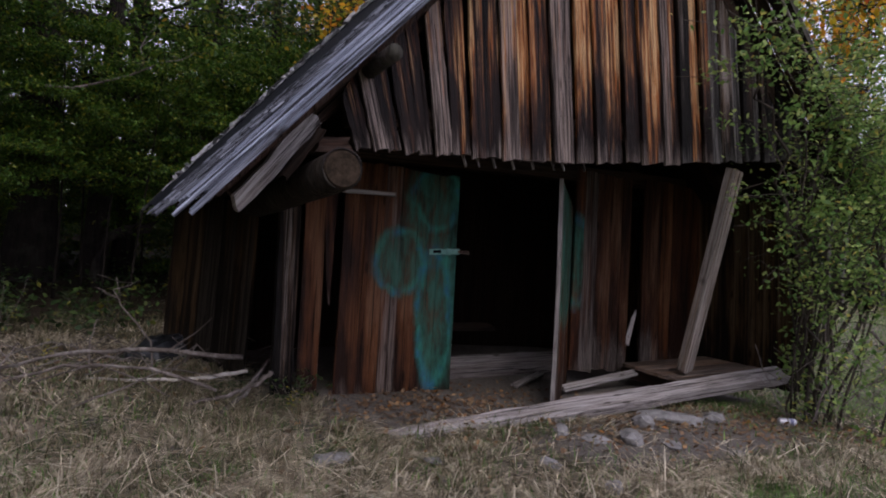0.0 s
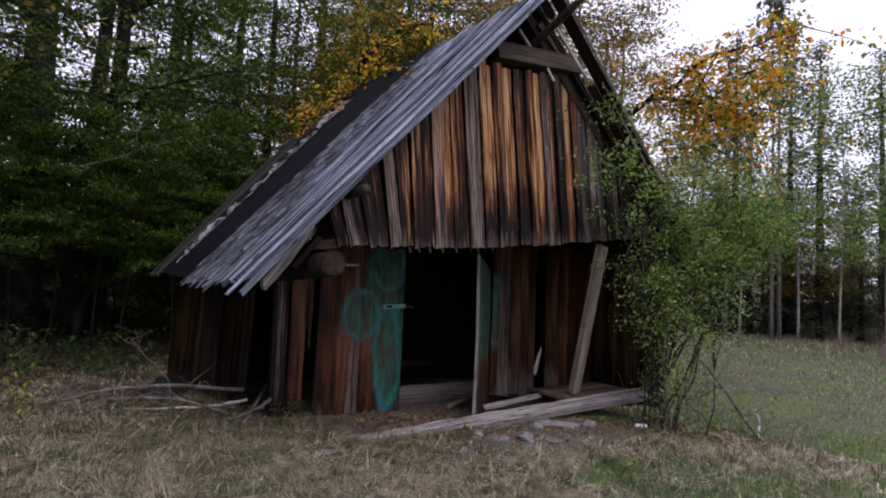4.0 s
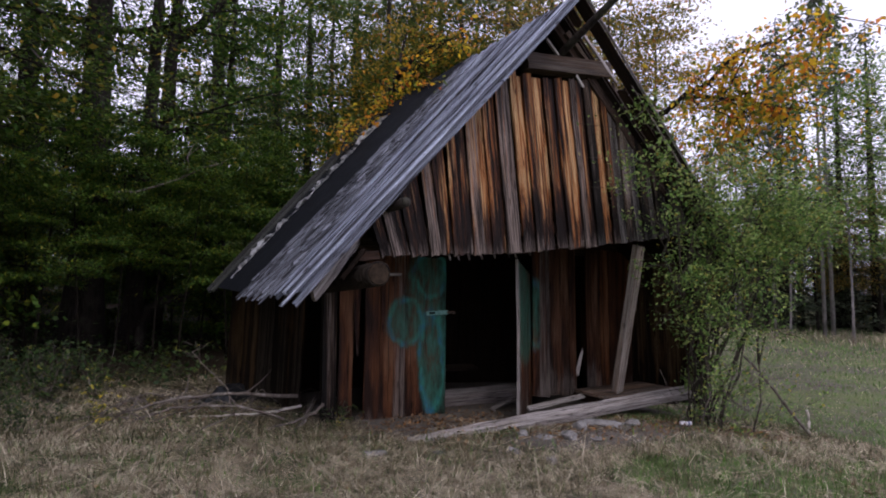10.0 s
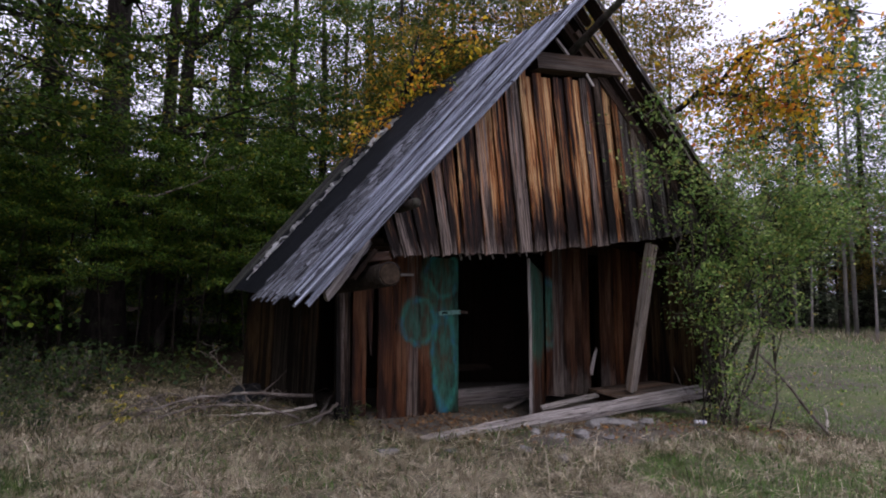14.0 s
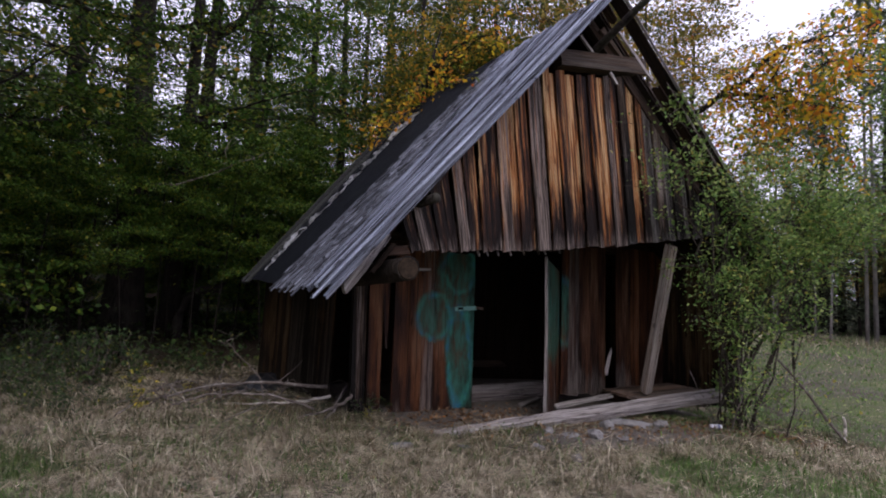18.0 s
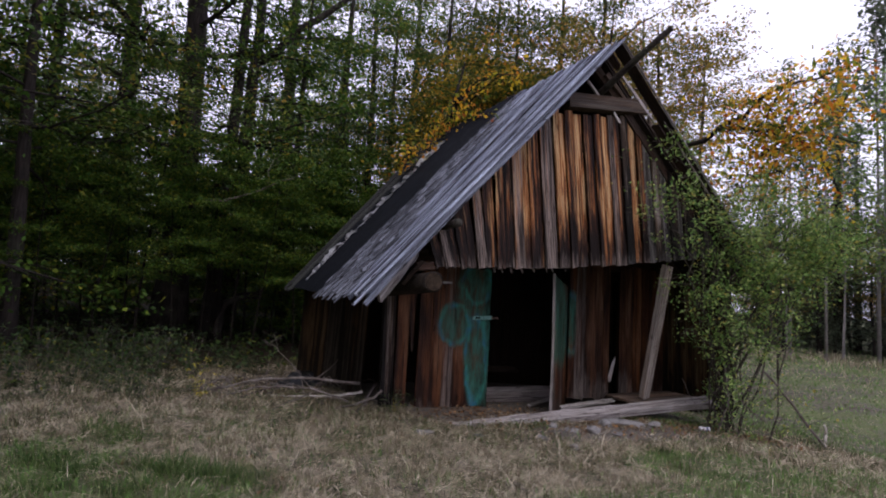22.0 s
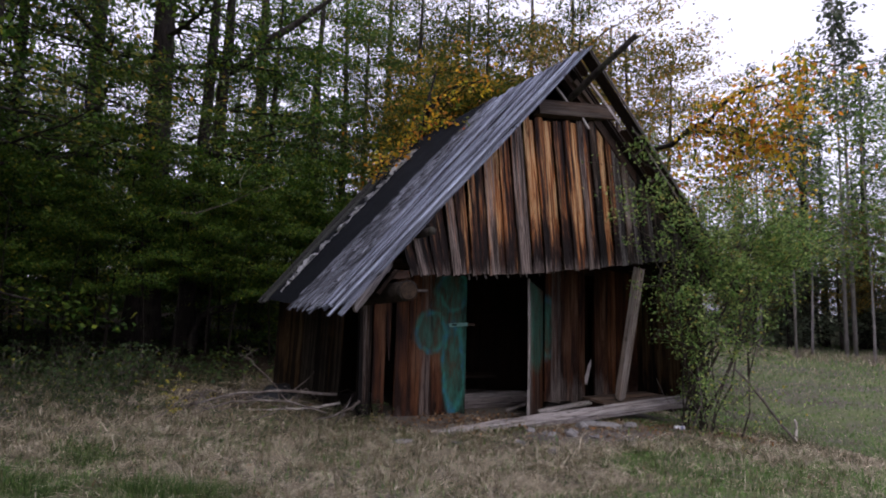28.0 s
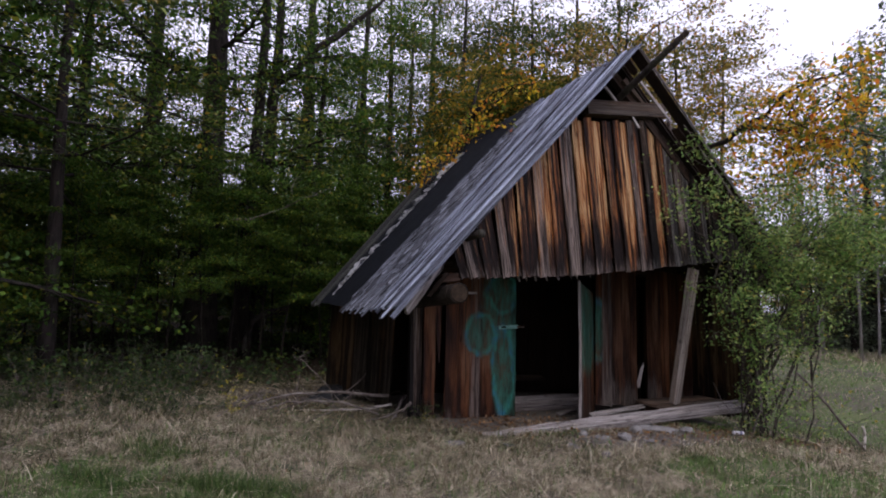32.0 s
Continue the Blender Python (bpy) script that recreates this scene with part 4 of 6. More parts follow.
def branch_set(rng, start, length, az, pitch, r0, depth, verts, faces, tips, droop=0.0):
    """A limb with side twigs; adds the bark mesh and twig points that carry leaves."""
    n = 5
    p = Vector(start)
    d = Vector((math.cos(az) * math.cos(pitch), math.sin(az) * math.cos(pitch), math.sin(pitch)))
    pts, rad = [p.copy()], [r0]
    for i in range(n):
        d = (d + Vector((rng.uniform(-0.2, 0.2), rng.uniform(-0.2, 0.2), rng.uniform(-0.12, 0.16) - droop))).normalized()
        p = p + d * (length / n)
        pts.append(p.copy())
        rad.append(max(0.004, r0 * (1 - (i + 1) / n * 0.85)))
        if depth > 0:
            for _ in range(2 if depth > 1 else 3):
                a2 = math.atan2(d.y, d.x) + rng.choice((-1, 1)) * rng.uniform(0.5, 1.2)
                branch_set(rng, p, length * rng.uniform(0.3, 0.5), a2, math.asin(max(-1, min(1, d.z))) * 0.5 + rng.uniform(-0.2, 0.25), rad[-1] * 0.55, depth - 1, verts, faces, tips, droop)
        else:
            tips.append(p.copy())
    tube_data(pts, rad, 5 if r0 > 0.02 else 3, verts, faces, False)


def make_tree(name, seed, tall, r0, crown_from, spread, limbs, per_tip, leaf, material, bark_mat, flat=0.5, scatter=0.28, lean=(0, 0), depth=1, droop=0.02, level=(-0.1, 0.5), lie=0.5):
    rng = random.Random(seed)
    nrng = np.random.default_rng(seed)
    verts, faces, tips = [], [], []
    n = 10
    pts, rad = [], []
    for i in range(n + 1):
        f = i / n
        pts.append(Vector((lean[0] * f + 0.10 * math.sin(f * 5 + seed), lean[1] * f + 0.10 * math.cos(f * 4 + seed), tall * f - 0.3)))
        rad.append(r0 * (1.35 if i == 0 else 1.0) * (1 - 0.82 * f))
    tube_data(pts, rad, 12, verts, faces)
    for k in range(limbs):
        f = crown_from + (0.98 - crown_from) * (k + rng.random()) / limbs
        i = min(n - 1, int(f * n))
        p = pts[i].lerp(pts[i + 1], f * n - i)
        ln = spread * (1.0 - 0.55 * (f - crown_from) / (1 - crown_from)) * rng.uniform(0.6, 1.15)
        branch_set(rng, p, ln, k * 2.4 + rng.uniform(-0.5, 0.5), rng.uniform(*level), r0 * 0.26 * (1.15 - f), depth, verts, faces, tips, droop)
    t = np.array([tuple(p) for p in tips])
    c = np.repeat(t, per_tip, axis=0) + nrng.normal(0, 1, (len(t) * per_tip, 3)) * np.array([scatter, scatter, scatter * flat])
    lv, lf = leaves_data(c, lie, leaf, nrng)
    root = thing(name, "", "tree")
    mesh_ob("trunk", verts, faces, bark_mat, root, "", None, True)
    crown = new("crown", fast_mesh("crown", lv, lf, material))
    crown.parent = root
    return root


def put_tree(src, x, y, s=1.0, turn=0.0, dz=0.0, tip=0.0):
    return copy_thing(src, pose(x, y, height(x, y) - 0.05 + dz, tip, 0, turn) @ Matrix.Scale(s, 4))


# ---- woods behind and beside the shed ----
def first_at(src, x, y, s=1.0, turn=0.0, dz=0.0):
    src.matrix_basis = pose(x, y, height(x, y) - 0.05 + dz, 0, 0, turn) @ Matrix.Scale(s, 4)
    return src


EX, EY = -2.6, -3.0


def polar(bearing, dist):
    """A place by its bearing from the y axis, in degrees, and distance from the spot where the path ends."""
    return EX + dist * math.sin(radians(bearing)), EY + dist * math.cos(radians(bearing))


big_a = tagged(make_tree("beech_tree", 1, 18.0, 0.42, 0.14, 5.5, 26, 10, 0.125, LEAF_DARK, BARK, 0.13, 0.30, depth=1, level=(-0.15, 0.2), lie=0.6, droop=0.03), "tall dark-barked beech with layered green leaves", "tree", "trees of the wood")
big_b = tagged(make_tree("beech_tree", 2, 16.0, 0.24, 0.30, 4.4, 20, 9, 0.125, LEAF_DARK, BARK, 0.14, 0.30, depth=1, level=(-0.15, 0.25), lie=0.6, droop=0.03), "slim beech with dark green leaves", "tree", "trees of the wood")
turn_a = tagged(make_tree("beech_tree", 3, 14.0, 0.20, 0.30, 4.4, 20, 7, 0.115, LEAF_MIX, BARK, 0.2, 0.26, depth=1, level=(-0.1, 0.3), lie=0.45), "beech with green and yellowing leaves", "tree", "trees of the wood")
sapling = tagged(make_tree("sapling", 4, 5.5, 0.05, 0.10, 2.4, 22, 8, 0.105, LEAF_DARK, BARK, 0.14, 0.22, depth=1, level=(-0.15, 0.25), lie=0.55), "leafy young beech in the undergrowth", "sapling", "saplings")
sapling_b = tagged(make_tree("sapling", 14, 4.5, 0.04, 0.08, 2.2, 20, 5, 0.11, LEAF_MIX, BARK, 0.3, 0.24, depth=1), "young beech with yellowing leaves", "sapling", "saplings")

rt = random.Random(5)
first_at(big_a, -2.6, 13.6, 1.0, 20)
first_at(big_b, 2.8, 18.3, 1.0, 0)
first_at(turn_a, 5.2, 19.7, 1.0, 60)
first_at(sapling, *polar(-17, 14), 1.0, 0)
spray = tagged(make_tree("beech_tree", 16, 9.5, 0.045, 0.40, 3.3, 15, 7, 0.12, LEAF_DARK, LOGBARK, 0.18, 0.24, lean=(0.5, 0.3), depth=1, level=(-0.15, 0.15), lie=0.55), "thin beech with wide layers of green leaves", "tree", "trees of the wood")
first_at(spray, *polar(-2.2, 14.2), 0.72, 0)
for be, d, s, tr in ((-8, 14.5, 0.7, 140), (3.6, 15.5, 0.75, 60), (9, 16, 0.75, 250), (-12.5, 15.5, 0.75, 20), (-9.5, 12.6, 0.6, 75), (-5.5, 13.4, 0.62, 310), (-3.2, 15.2, 0.8, 200), (0.6, 13.2, 0.62, 110), (3.0, 14.0, 0.66, 230),
                     (5.6, 14.2, 0.7, 15), (7.6, 13.6, 0.64, 290), (11.0, 14.4, 0.7, 95), (13.0, 15.0, 0.75, 175), (-1.0, 17.0, 0.9, 340), (6.5, 17.5, 0.9, 50), (-6.5, 17.5, 0.9, 120), (16.0, 16.5, 0.85, 260)):
    put_tree(spray, *polar(be, d), s, tr)
first_at(sapling_b, *polar(-15, 14.5), 0.8, 0)
for x, y, s, tr, src in (
    (-1.4, 14.2, 1.0, 200, big_b), (4.6, 21.2, 1.0, 130, big_b), (0.9, 16.8, 0.8, 250, big_b), (-6.2, 16.7, 1.0, 90, big_b),
    (-9.0, 15.0, 1.1, 10, big_a), (-4.5, 20.0, 1.0, 310, big_a), (1.5, 24.0, 1.1, 40, big_a), (8.0, 25.0, 1.0, 170, big_a),
    (7.0, 16.0, 0.95, 100, turn_a), (9.5, 20.0, 1.0, 220, turn_a), (11.0, 26.0, 1.1, 80, turn_a),
):
    put_tree(src, x, y, s, tr)
# added at the left for overhanging canopy and its shade; trunks out of view
put_tree(big_b, -7.2, 8.2, 0.9, 35)
put_tree(big_b, -10.5, 6.0, 1.0, 135)
put_tree(big_a, -12.0, 11.0, 0.9, 235)
for k in range(24):
    x, y = polar(rt.uniform(-30, 40), rt.uniform(28, 58))
    put_tree(rt.choice((big_a, big_b, big_b, turn_a)), x, y, rt.uniform(0.85, 1.2), rt.uniform(0, 360))
for k in range(40):
    x, y = polar(rt.uniform(-30, 36), rt.uniform(34, 62))
    put_tree(rt.choice((sapling, sapling, sapling_b)), x, y, rt.uniform(0.9, 1.5), rt.uniform(0, 360))
# unseen trees continuing the wood to the left, added to shade the ground
for k in range(22):
    x, y = polar(-20 - 4.4 * k + rt.uniform(-2, 2), rt.uniform(9.5, 13) if k % 2 else rt.uniform(14, 22))
    put_tree(rt.choice((big_a, big_a, big_b)), x, y, rt.uniform(0.9, 1.1), rt.uniform(0, 360))
edge_beech = tagged(make_tree("beech_tree", 27, 10.0, 0.13, 0.30, 4.2, 20, 9, 0.078, LEAF_MIX, BARK, 0.16, 0.22, depth=1, level=(-0.25, 0.2), lie=0.4), "beech at the wood's edge with green and yellow leaves", "tree", "trees of the wood")
first_at(edge_beech, -5.15, 9.5, 1.15, 40)
for k in range(60):
    x, y = polar(rt.uniform(-28, 34), rt.uniform(17.5, 38))
    put_tree(rt.choice((sapling, sapling, sapling_b)), x, y, rt.uniform(0.55, 0.95), rt.uniform(0, 360))
for be, d, s in ((-18, 13, 0.8), (12, 16, 0.8), (16, 15.5, 0.85), (20, 16, 0.85)):
    put_tree(sapling, *polar(be, d), s, be * 31)


# bent tree at the edge of the wood
def bent_tree():
    root = thing("bent_tree", "thin dark tree with a trunk bent like an elbow", "tree")
    x, y = polar(6.2, 15.6)
    root.matrix_basis = pose(x, y, height(x, y), 0, 0, -27)
    tube("trunk", [(-0.55, 0, -0.2), (-0.5, 0, 0.5), (-0.38, 0, 0.95), (-0.05, 0, 1.12), (0.38, 0, 1.18), (0.66, 0, 1.45), (0.78, 0, 2.1), (0.85, 0, 3.2), (1.0, 0, 4.6)], [0.12, 0.11, 0.10, 0.10, 0.10, 0.095, 0.085, 0.06, 0.02], BARK, root, 9)
    nrng = np.random.default_rng(77)
    c = nrng.normal(0, 1, (700, 3)) * np.array([0.9, 0.8, 0.6]) + np.array([0.9, 0, 4.0])
    v, f = leaves_data(c, 0.5, 0.12, nrng)
    crown = new("crown", fast_mesh("crown", v, f, LEAF_DARK))
    crown.parent = root


bent_tree()


def dead_limbs():
    """Bare limbs of the beech at the wood's edge."""
    root = thing("limb_beech", "dark beech trunk with a long slanting limb and dead twigs", "tree", "trees of the wood")
    rng = random.Random(19)
    tube("trunk", crooked((-1.0, 15.2, 0.2), (-0.8, 15.0, 12.5), 8, 0.06, rng), [0.26, 0.23, 0.22, 0.2, 0.19, 0.17, 0.15, 0.12, 0.08], BARK, root, 10)
    tube("limb", crooked((-0.85, 15.0, 8.4), (2.4, 13.8, 11.6), 6, 0.10, rng), [0.13, 0.12, 0.11, 0.10, 0.085, 0.06, 0.03], BARK, root, 8)
    for twig, r in (([(-2.06, 10.04, 3.38), (-1.72, 10.0, 3.40), (-1.42, 10.0, 3.53), (-1.0, 9.95, 3.72), (-0.84, 9.93, 3.92), (-0.90, 9.92, 4.15), (-0.80, 9.91, 4.40)], 0.022), ([(-1.0, 9.95, 3.72), (-0.60, 9.9, 3.98), (-0.30, 9.85, 4.08), (-0.17, 9.82, 4.20)], 0.013), ([(-3.5, 10.6, 5.9), (-3.1, 10.4, 5.45), (-2.75, 10.3, 5.25), (-2.5, 10.2, 5.2)], 0.02)):
        v, f = tube_data(twig, [r * (1 - 0.75 * i / (len(twig) - 1)) for i in range(len(twig))], 6)
        for q in twig[2:]:
            branch_set(rng, q, rng.uniform(0.15, 0.4), rng.uniform(0, 6.28), rng.uniform(-0.3, 0.8), r * 0.3, 0, v, f, [], 0.0)
        mesh_ob("dead_twig", v, f, TWIG, root, "bare grey dead twig", None, True)


dead_limbs()

# golden trees behind the roof
gold = tagged(make_tree("young_oak", 8, 8.0, 0.11, 0.46, 2.3, 30, 5, 0.10, LEAF_OLIVE, BARK, 0.4, 0.17, depth=1, level=(-0.3, 0.4)), "young tree with green, yellow and orange autumn leaves", "tree", "autumn trees")
first_at(gold, 3.5, 9.9, 0.9, 30)
put_tree(gold, 4.9, 9.6, 1.2, 190)
put_tree(gold, 5.8, 10.6, 1.05, 300)
for x, y, sc, tr in ((4.4, 11.6, 1.2, 150), (5.2, 13.0, 1.3, 20)):
    put_tree(gold, x, y, sc, tr)
turn_small = tagged(make_tree("young_beech", 9, 9.0, 0.11, 0.25, 2.9, 28, 6, 0.09, LEAF_TURN, BARK, 0.5, 0.17, depth=1), "young beech with thin yellow-green leaves", "tree", "autumn trees")
first_at(turn_small, 5.6, 11.0, 1.0, 0)
put_tree(turn_small, 8.4, 12.5, 0.9, 200)
for be, d, sc, tr in ((41, 15.5, 1.0, 70), (44.5, 16.5, 1.12, 160), (48, 17.5, 1.05, 250), (38, 17, 1.15, 340)):
    put_tree(turn_small, *polar(be, d), sc, tr)
for be, d, sc in ((31, 19, 0.9), (35, 19, 0.95), (39, 17.5, 0.85), (43, 20, 0.85)):
    put_tree(turn_a, *polar(be, d), sc, be * 17)


for x, y, sc, tr in ((4.8, 13.6, 0.9, 15), (6.8, 13.8, 0.9, 130), (8.2, 14.2, 0.8, 245)):
    put_tree(turn_a, x, y, sc, tr)


def roof_oak():
    """A young oak behind the shed; its low boughs hang over the upper back part of the roof."""
    root = thing("young_oak", "young oak whose orange and yellow boughs hang over the roof", "tree", "autumn trees")
    rng = random.Random(43)
    nrng = np.random.default_rng(43)
    verts, faces, tips = [], [], []
    trunk = [Vector(q) for q in ((2.3, 8.7, 0.0), (2.35, 8.6, 2.0), (2.4, 8.5, 4.0), (2.5, 8.4, 5.0), (2.6, 8.3, 5.8), (2.8, 8.2, 6.8))]
    tube_data(trunk, [0.11, 0.10, 0.085, 0.07, 0.05, 0.015], 9, verts, faces)
    goals = [LEAN_BACK @ (left_roof(rng.uniform(0.60, 0.98), rng.uniform(0.72, 1.04)) + LEFT_OUT * rng.uniform(0.03, 0.24)) for _ in range(26)]
    goals += [LEAN_BACK @ (left_roof(rng.uniform(0.32, 0.85), rng.uniform(1.0, 1.14)) + LEFT_OUT * rng.uniform(0.02, 0.34)) for _ in range(12)]
    goals += [LEAN_BACK @ (left_roof(0.36, 0.80) + LEFT_OUT * 0.10), LEAN_BACK @ (left_roof(0.42, 0.85) + LEFT_OUT * 0.14)]
    for g in goals:
        start = trunk[3].lerp(trunk[4], rng.random()) if g.z > 4.8 else trunk[2].lerp(trunk[3], rng.random())
        mid = start.lerp(g, 0.55) + Vector((0, 0, 0.25))
        path = [start, start.lerp(mid, 0.5) + Vector((0, 0, 0.08)), mid, mid.lerp(g, 0.5) + Vector((0, 0, 0.06)), g]
        tube_data(path, [0.02, 0.016, 0.012, 0.008, 0.004], 5, verts, faces, False)
        for q in path[3:]:
            for _ in range(2):
                branch_set(rng, q, rng.uniform(0.15, 0.42), rng.uniform(0, 6.28), rng.uniform(-0.6, 0.5), 0.004, 0, verts, faces, tips, 0.05)
    mesh_ob("trunk", verts, faces, LOGBARK, root, "", None, True)
    t = np.array([tuple(q) for q in tips])
    v, f = leaves_data(t + nrng.normal(0, 0.05, t.shape), 0.6, 0.09, nrng, 0.2)
    ob = new("crown", fast_mesh("crown", v, f, LEAF_GOLD))
    ob.parent = root


roof_oak()


def limb_tree():
    """A tree behind the shed whose long dark limb hangs over the shrub with golden leaves."""
    root = thing("oak_tree", "oak with a long dark limb and golden orange leaves", "tree", "autumn trees")
    rng = random.Random(41)
    nrng = np.random.default_rng(41)
    verts, faces, tips, tips2 = [], [], [], []
    tube_data([(6.3, 9.0, 0.0), (6.35, 8.9, 2.0), (6.4, 8.7, 4.0), (6.6, 8.4, 6.0), (6.8, 8.2, 8.5)], [0.17, 0.15, 0.13, 0.09, 0.03], 10, verts, faces)
    limb = [Vector(p) for p in ((6.4, 8.7, 4.1), (6.45, 7.6, 4.55), (6.4, 6.6, 4.75), (6.5, 5.6, 5.0), (6.55, 5.1, 5.0), (6.5, 4.6, 5.2), (6.5, 4.2, 5.22), (6.6, 3.95, 5.5), (6.6, 3.5, 5.62), (6.75, 3.0, 5.6), (6.8, 2.4, 5.75))]
    tube_data(limb, [0.075, 0.07, 0.062, 0.055, 0.05, 0.045, 0.038, 0.03, 0.022, 0.015, 0.007], 8, verts, faces)
    fork = [Vector(p) for p in ((6.5, 4.7, 5.15), (6.5, 4.3, 5.05), (6.6, 3.9, 4.9), (6.7, 3.5, 4.75), (6.75, 3.1, 4.5))]
    tube_data(fork, [0.04, 0.032, 0.024, 0.016, 0.006], 6, verts, faces)
    drop = [Vector((6.5, 3.9, 5.5)), Vector((6.6, 3.6, 4.9)), Vector((6.5, 3.7, 4.5)), Vector((6.7, 2.9, 4.6)), Vector((6.5, 3.5, 4.1)), Vector((6.7, 3.0, 5.2)), Vector((6.7, 2.6, 4.9))]
    for path, lo, many in ((limb, 5, 5), (fork, 1, 7), (drop, 0, 7)):
        for p in path[lo:]:
            for _ in range(many):
                branch_set(rng, p, rng.uniform(0.5, 1.5), rng.uniform(0, 6.28), rng.uniform(-1.0, 0.5), 0.012, 0, verts, faces, tips, 0.05)
    for k in range(26):
        z = rng.uniform(3.8, 8.3)
        branch_set(rng, (6.5 + 0.03 * z, 8.6 - 0.05 * z, z), rng.uniform(1.0, 2.6), rng.uniform(0, 6.28), rng.uniform(-0.2, 0.7), 0.025, 0, verts, faces, tips2, 0.0)
        for _ in range(3):
            tips2.append(Vector((6.6 + rng.gauss(0, 1.3), 8.2 + rng.gauss(0, 1.3), z + rng.gauss(0, 0.6))))
    mesh_ob("trunk", verts, faces, BARK, root, "", None, True)
    for nm, tt, n, sc, sz, mt in (("golden_crown", tips, 6, 0.12, 0.10, LEAF_GOLD), ("crown", tips2, 10, 0.22, 0.085, LEAF_TURN)):
        t = np.repeat(np.array([tuple(p) for p in tt]), n, axis=0)
        v, f = leaves_data(t + nrng.normal(0, sc, t.shape), 0.7, sz, nrng, 0.2)
        ob = new(nm, fast_mesh(nm, v, f, mt))
        ob.parent = root


limb_tree()


# ---- shrub in front of the right corner ----
def make_shrub():
    root = thing("shrub", "tall loose shrub with small green leaves by the shed's corner", "shrub")
    rng = random.Random(51)
    nrng = np.random.default_rng(51)
    verts, faces, tips = [], [], []
    # each stem: the place of its tip and how many leafy twigs it carries there
    aims = [(4.1, 2.8, 1.75, 6), (4.25, 2.7, 2.05, 5), (4.5, 2.8, 1.5, 4), (2.95, 2.8, 3.5, 2), (4.0, 2.9, 3.5, 3), (4.7, 2.9, 3.5, 5), (5.2, 3.1, 3.7, 7), (5.6, 2.8, 3.4, 8),
            (5.9, 3.3, 3.7, 7), (6.3, 2.9, 3.4, 8), (6.8, 3.2, 3.4, 7), (7.1, 2.9, 3.1, 7), (6.6, 2.6, 2.8, 8), (6.8, 3.1, 2.7, 5), (6.1, 2.7, 2.3, 5), (5.5, 2.6, 2.7, 6), (5.2, 2.7, 2.1, 5),
            (6.0, 3.6, 3.0, 7), (5.0, 3.2, 3.0, 5), (4.7, 2.7, 2.6, 5), (4.7, 2.6, 1.2, 3), (5.4, 2.5, 1.1, 3),
            (6.5, 3.0, 3.1, 12), (7.0, 3.1, 2.75, 11), (7.3, 3.2, 3.0, 12), (7.2, 3.0, 3.3, 10), (6.2, 2.8, 2.75, 10), (5.8, 2.8, 3.05, 10), (5.3, 2.7, 3.2, 8), (4.2, 2.75, 1.9, 7), (3.55, 2.85, 3.35, 3), (3.3, 2.9, 2.95, 2), (4.3, 2.85, 3.1, 5), (4.75, 2.85, 3.3, 5)]
    stems = []
    for k, a in enumerate(aims):
        base = Vector((5.05 + rng.uniform(-0.35, 0.45), 3.15 + rng.uniform(-0.3, 0.3), -0.20))
        if k > 13:
            base = stems[k % 14][rng.choice((2, 3, 4))].copy()
        many = a[3]
        a = Vector(a[:3]) + Vector((rng.uniform(-0.1, 0.1), rng.uniform(-0.1, 0.1), rng.uniform(-0.1, 0.1)))
        mid = base.lerp(a, 0.5) + Vector((0, 0, 0.18 * a.z)) + (base - a) * 0.08
        pts = []
        n = 9
        for i in range(n + 1):
            f = i / n
            p = base.lerp(mid, f).lerp(mid.lerp(a, f), f)
            pts.append(p + Vector((rng.uniform(-0.09, 0.09), rng.uniform(-0.09, 0.09), rng.uniform(-0.05, 0.05))) * (1 if i else 0))
        r0 = rng.uniform(0.010, 0.022)
        stems.append(pts)
        verts, faces = [], []
        tube_data(pts, [r0 * (1 - 0.8 * i / n) for i in range(n + 1)], 6, verts, faces)
        for i in range(4 if k % 2 else 5, n + 1):
            for _ in range(max(1, round(0.62 * many)) if i > 5 else 1):
                branch_set(rng, pts[i], rng.uniform(0.25, 0.75), rng.uniform(0, 6.28), rng.uniform(-0.5, 0.7), 0.006, 0, verts, faces, tips, 0.03)
        mesh_ob("stem", verts, faces, STEM, root, "", None, True)
    verts, faces = [], []
    # dense low twigs round the foot
    for k in range(70):
        p = Vector((5.1 + rng.gauss(0, 0.36), 3.05 + rng.gauss(0, 0.26), rng.uniform(-0.2, 0.45)))
        branch_set(rng, p, rng.uniform(0.3, 0.8), rng.uniform(0, 6.28), rng.uniform(0.2, 1.3), 0.005, 0, verts, faces, tips if k % 2 == 0 else [], 0.0)
    tagged(mesh_ob("twig_tangle", verts, faces, TWIG, root, "", None, True), kind="stuff")
    many = nrng.choice([0, 1, 4, 8, 17], len(tips))
    t = np.repeat(np.array([tuple(p) for p in tips]), many, axis=0)
    v, f = leaves_data(t + nrng.normal(0, 0.07, t.shape), 0.6, 0.056, nrng, 0.1)
    ob = new("foliage", fast_mesh("foliage", v, f, LEAF_BUSH))
    ob.parent = root


make_shrub()


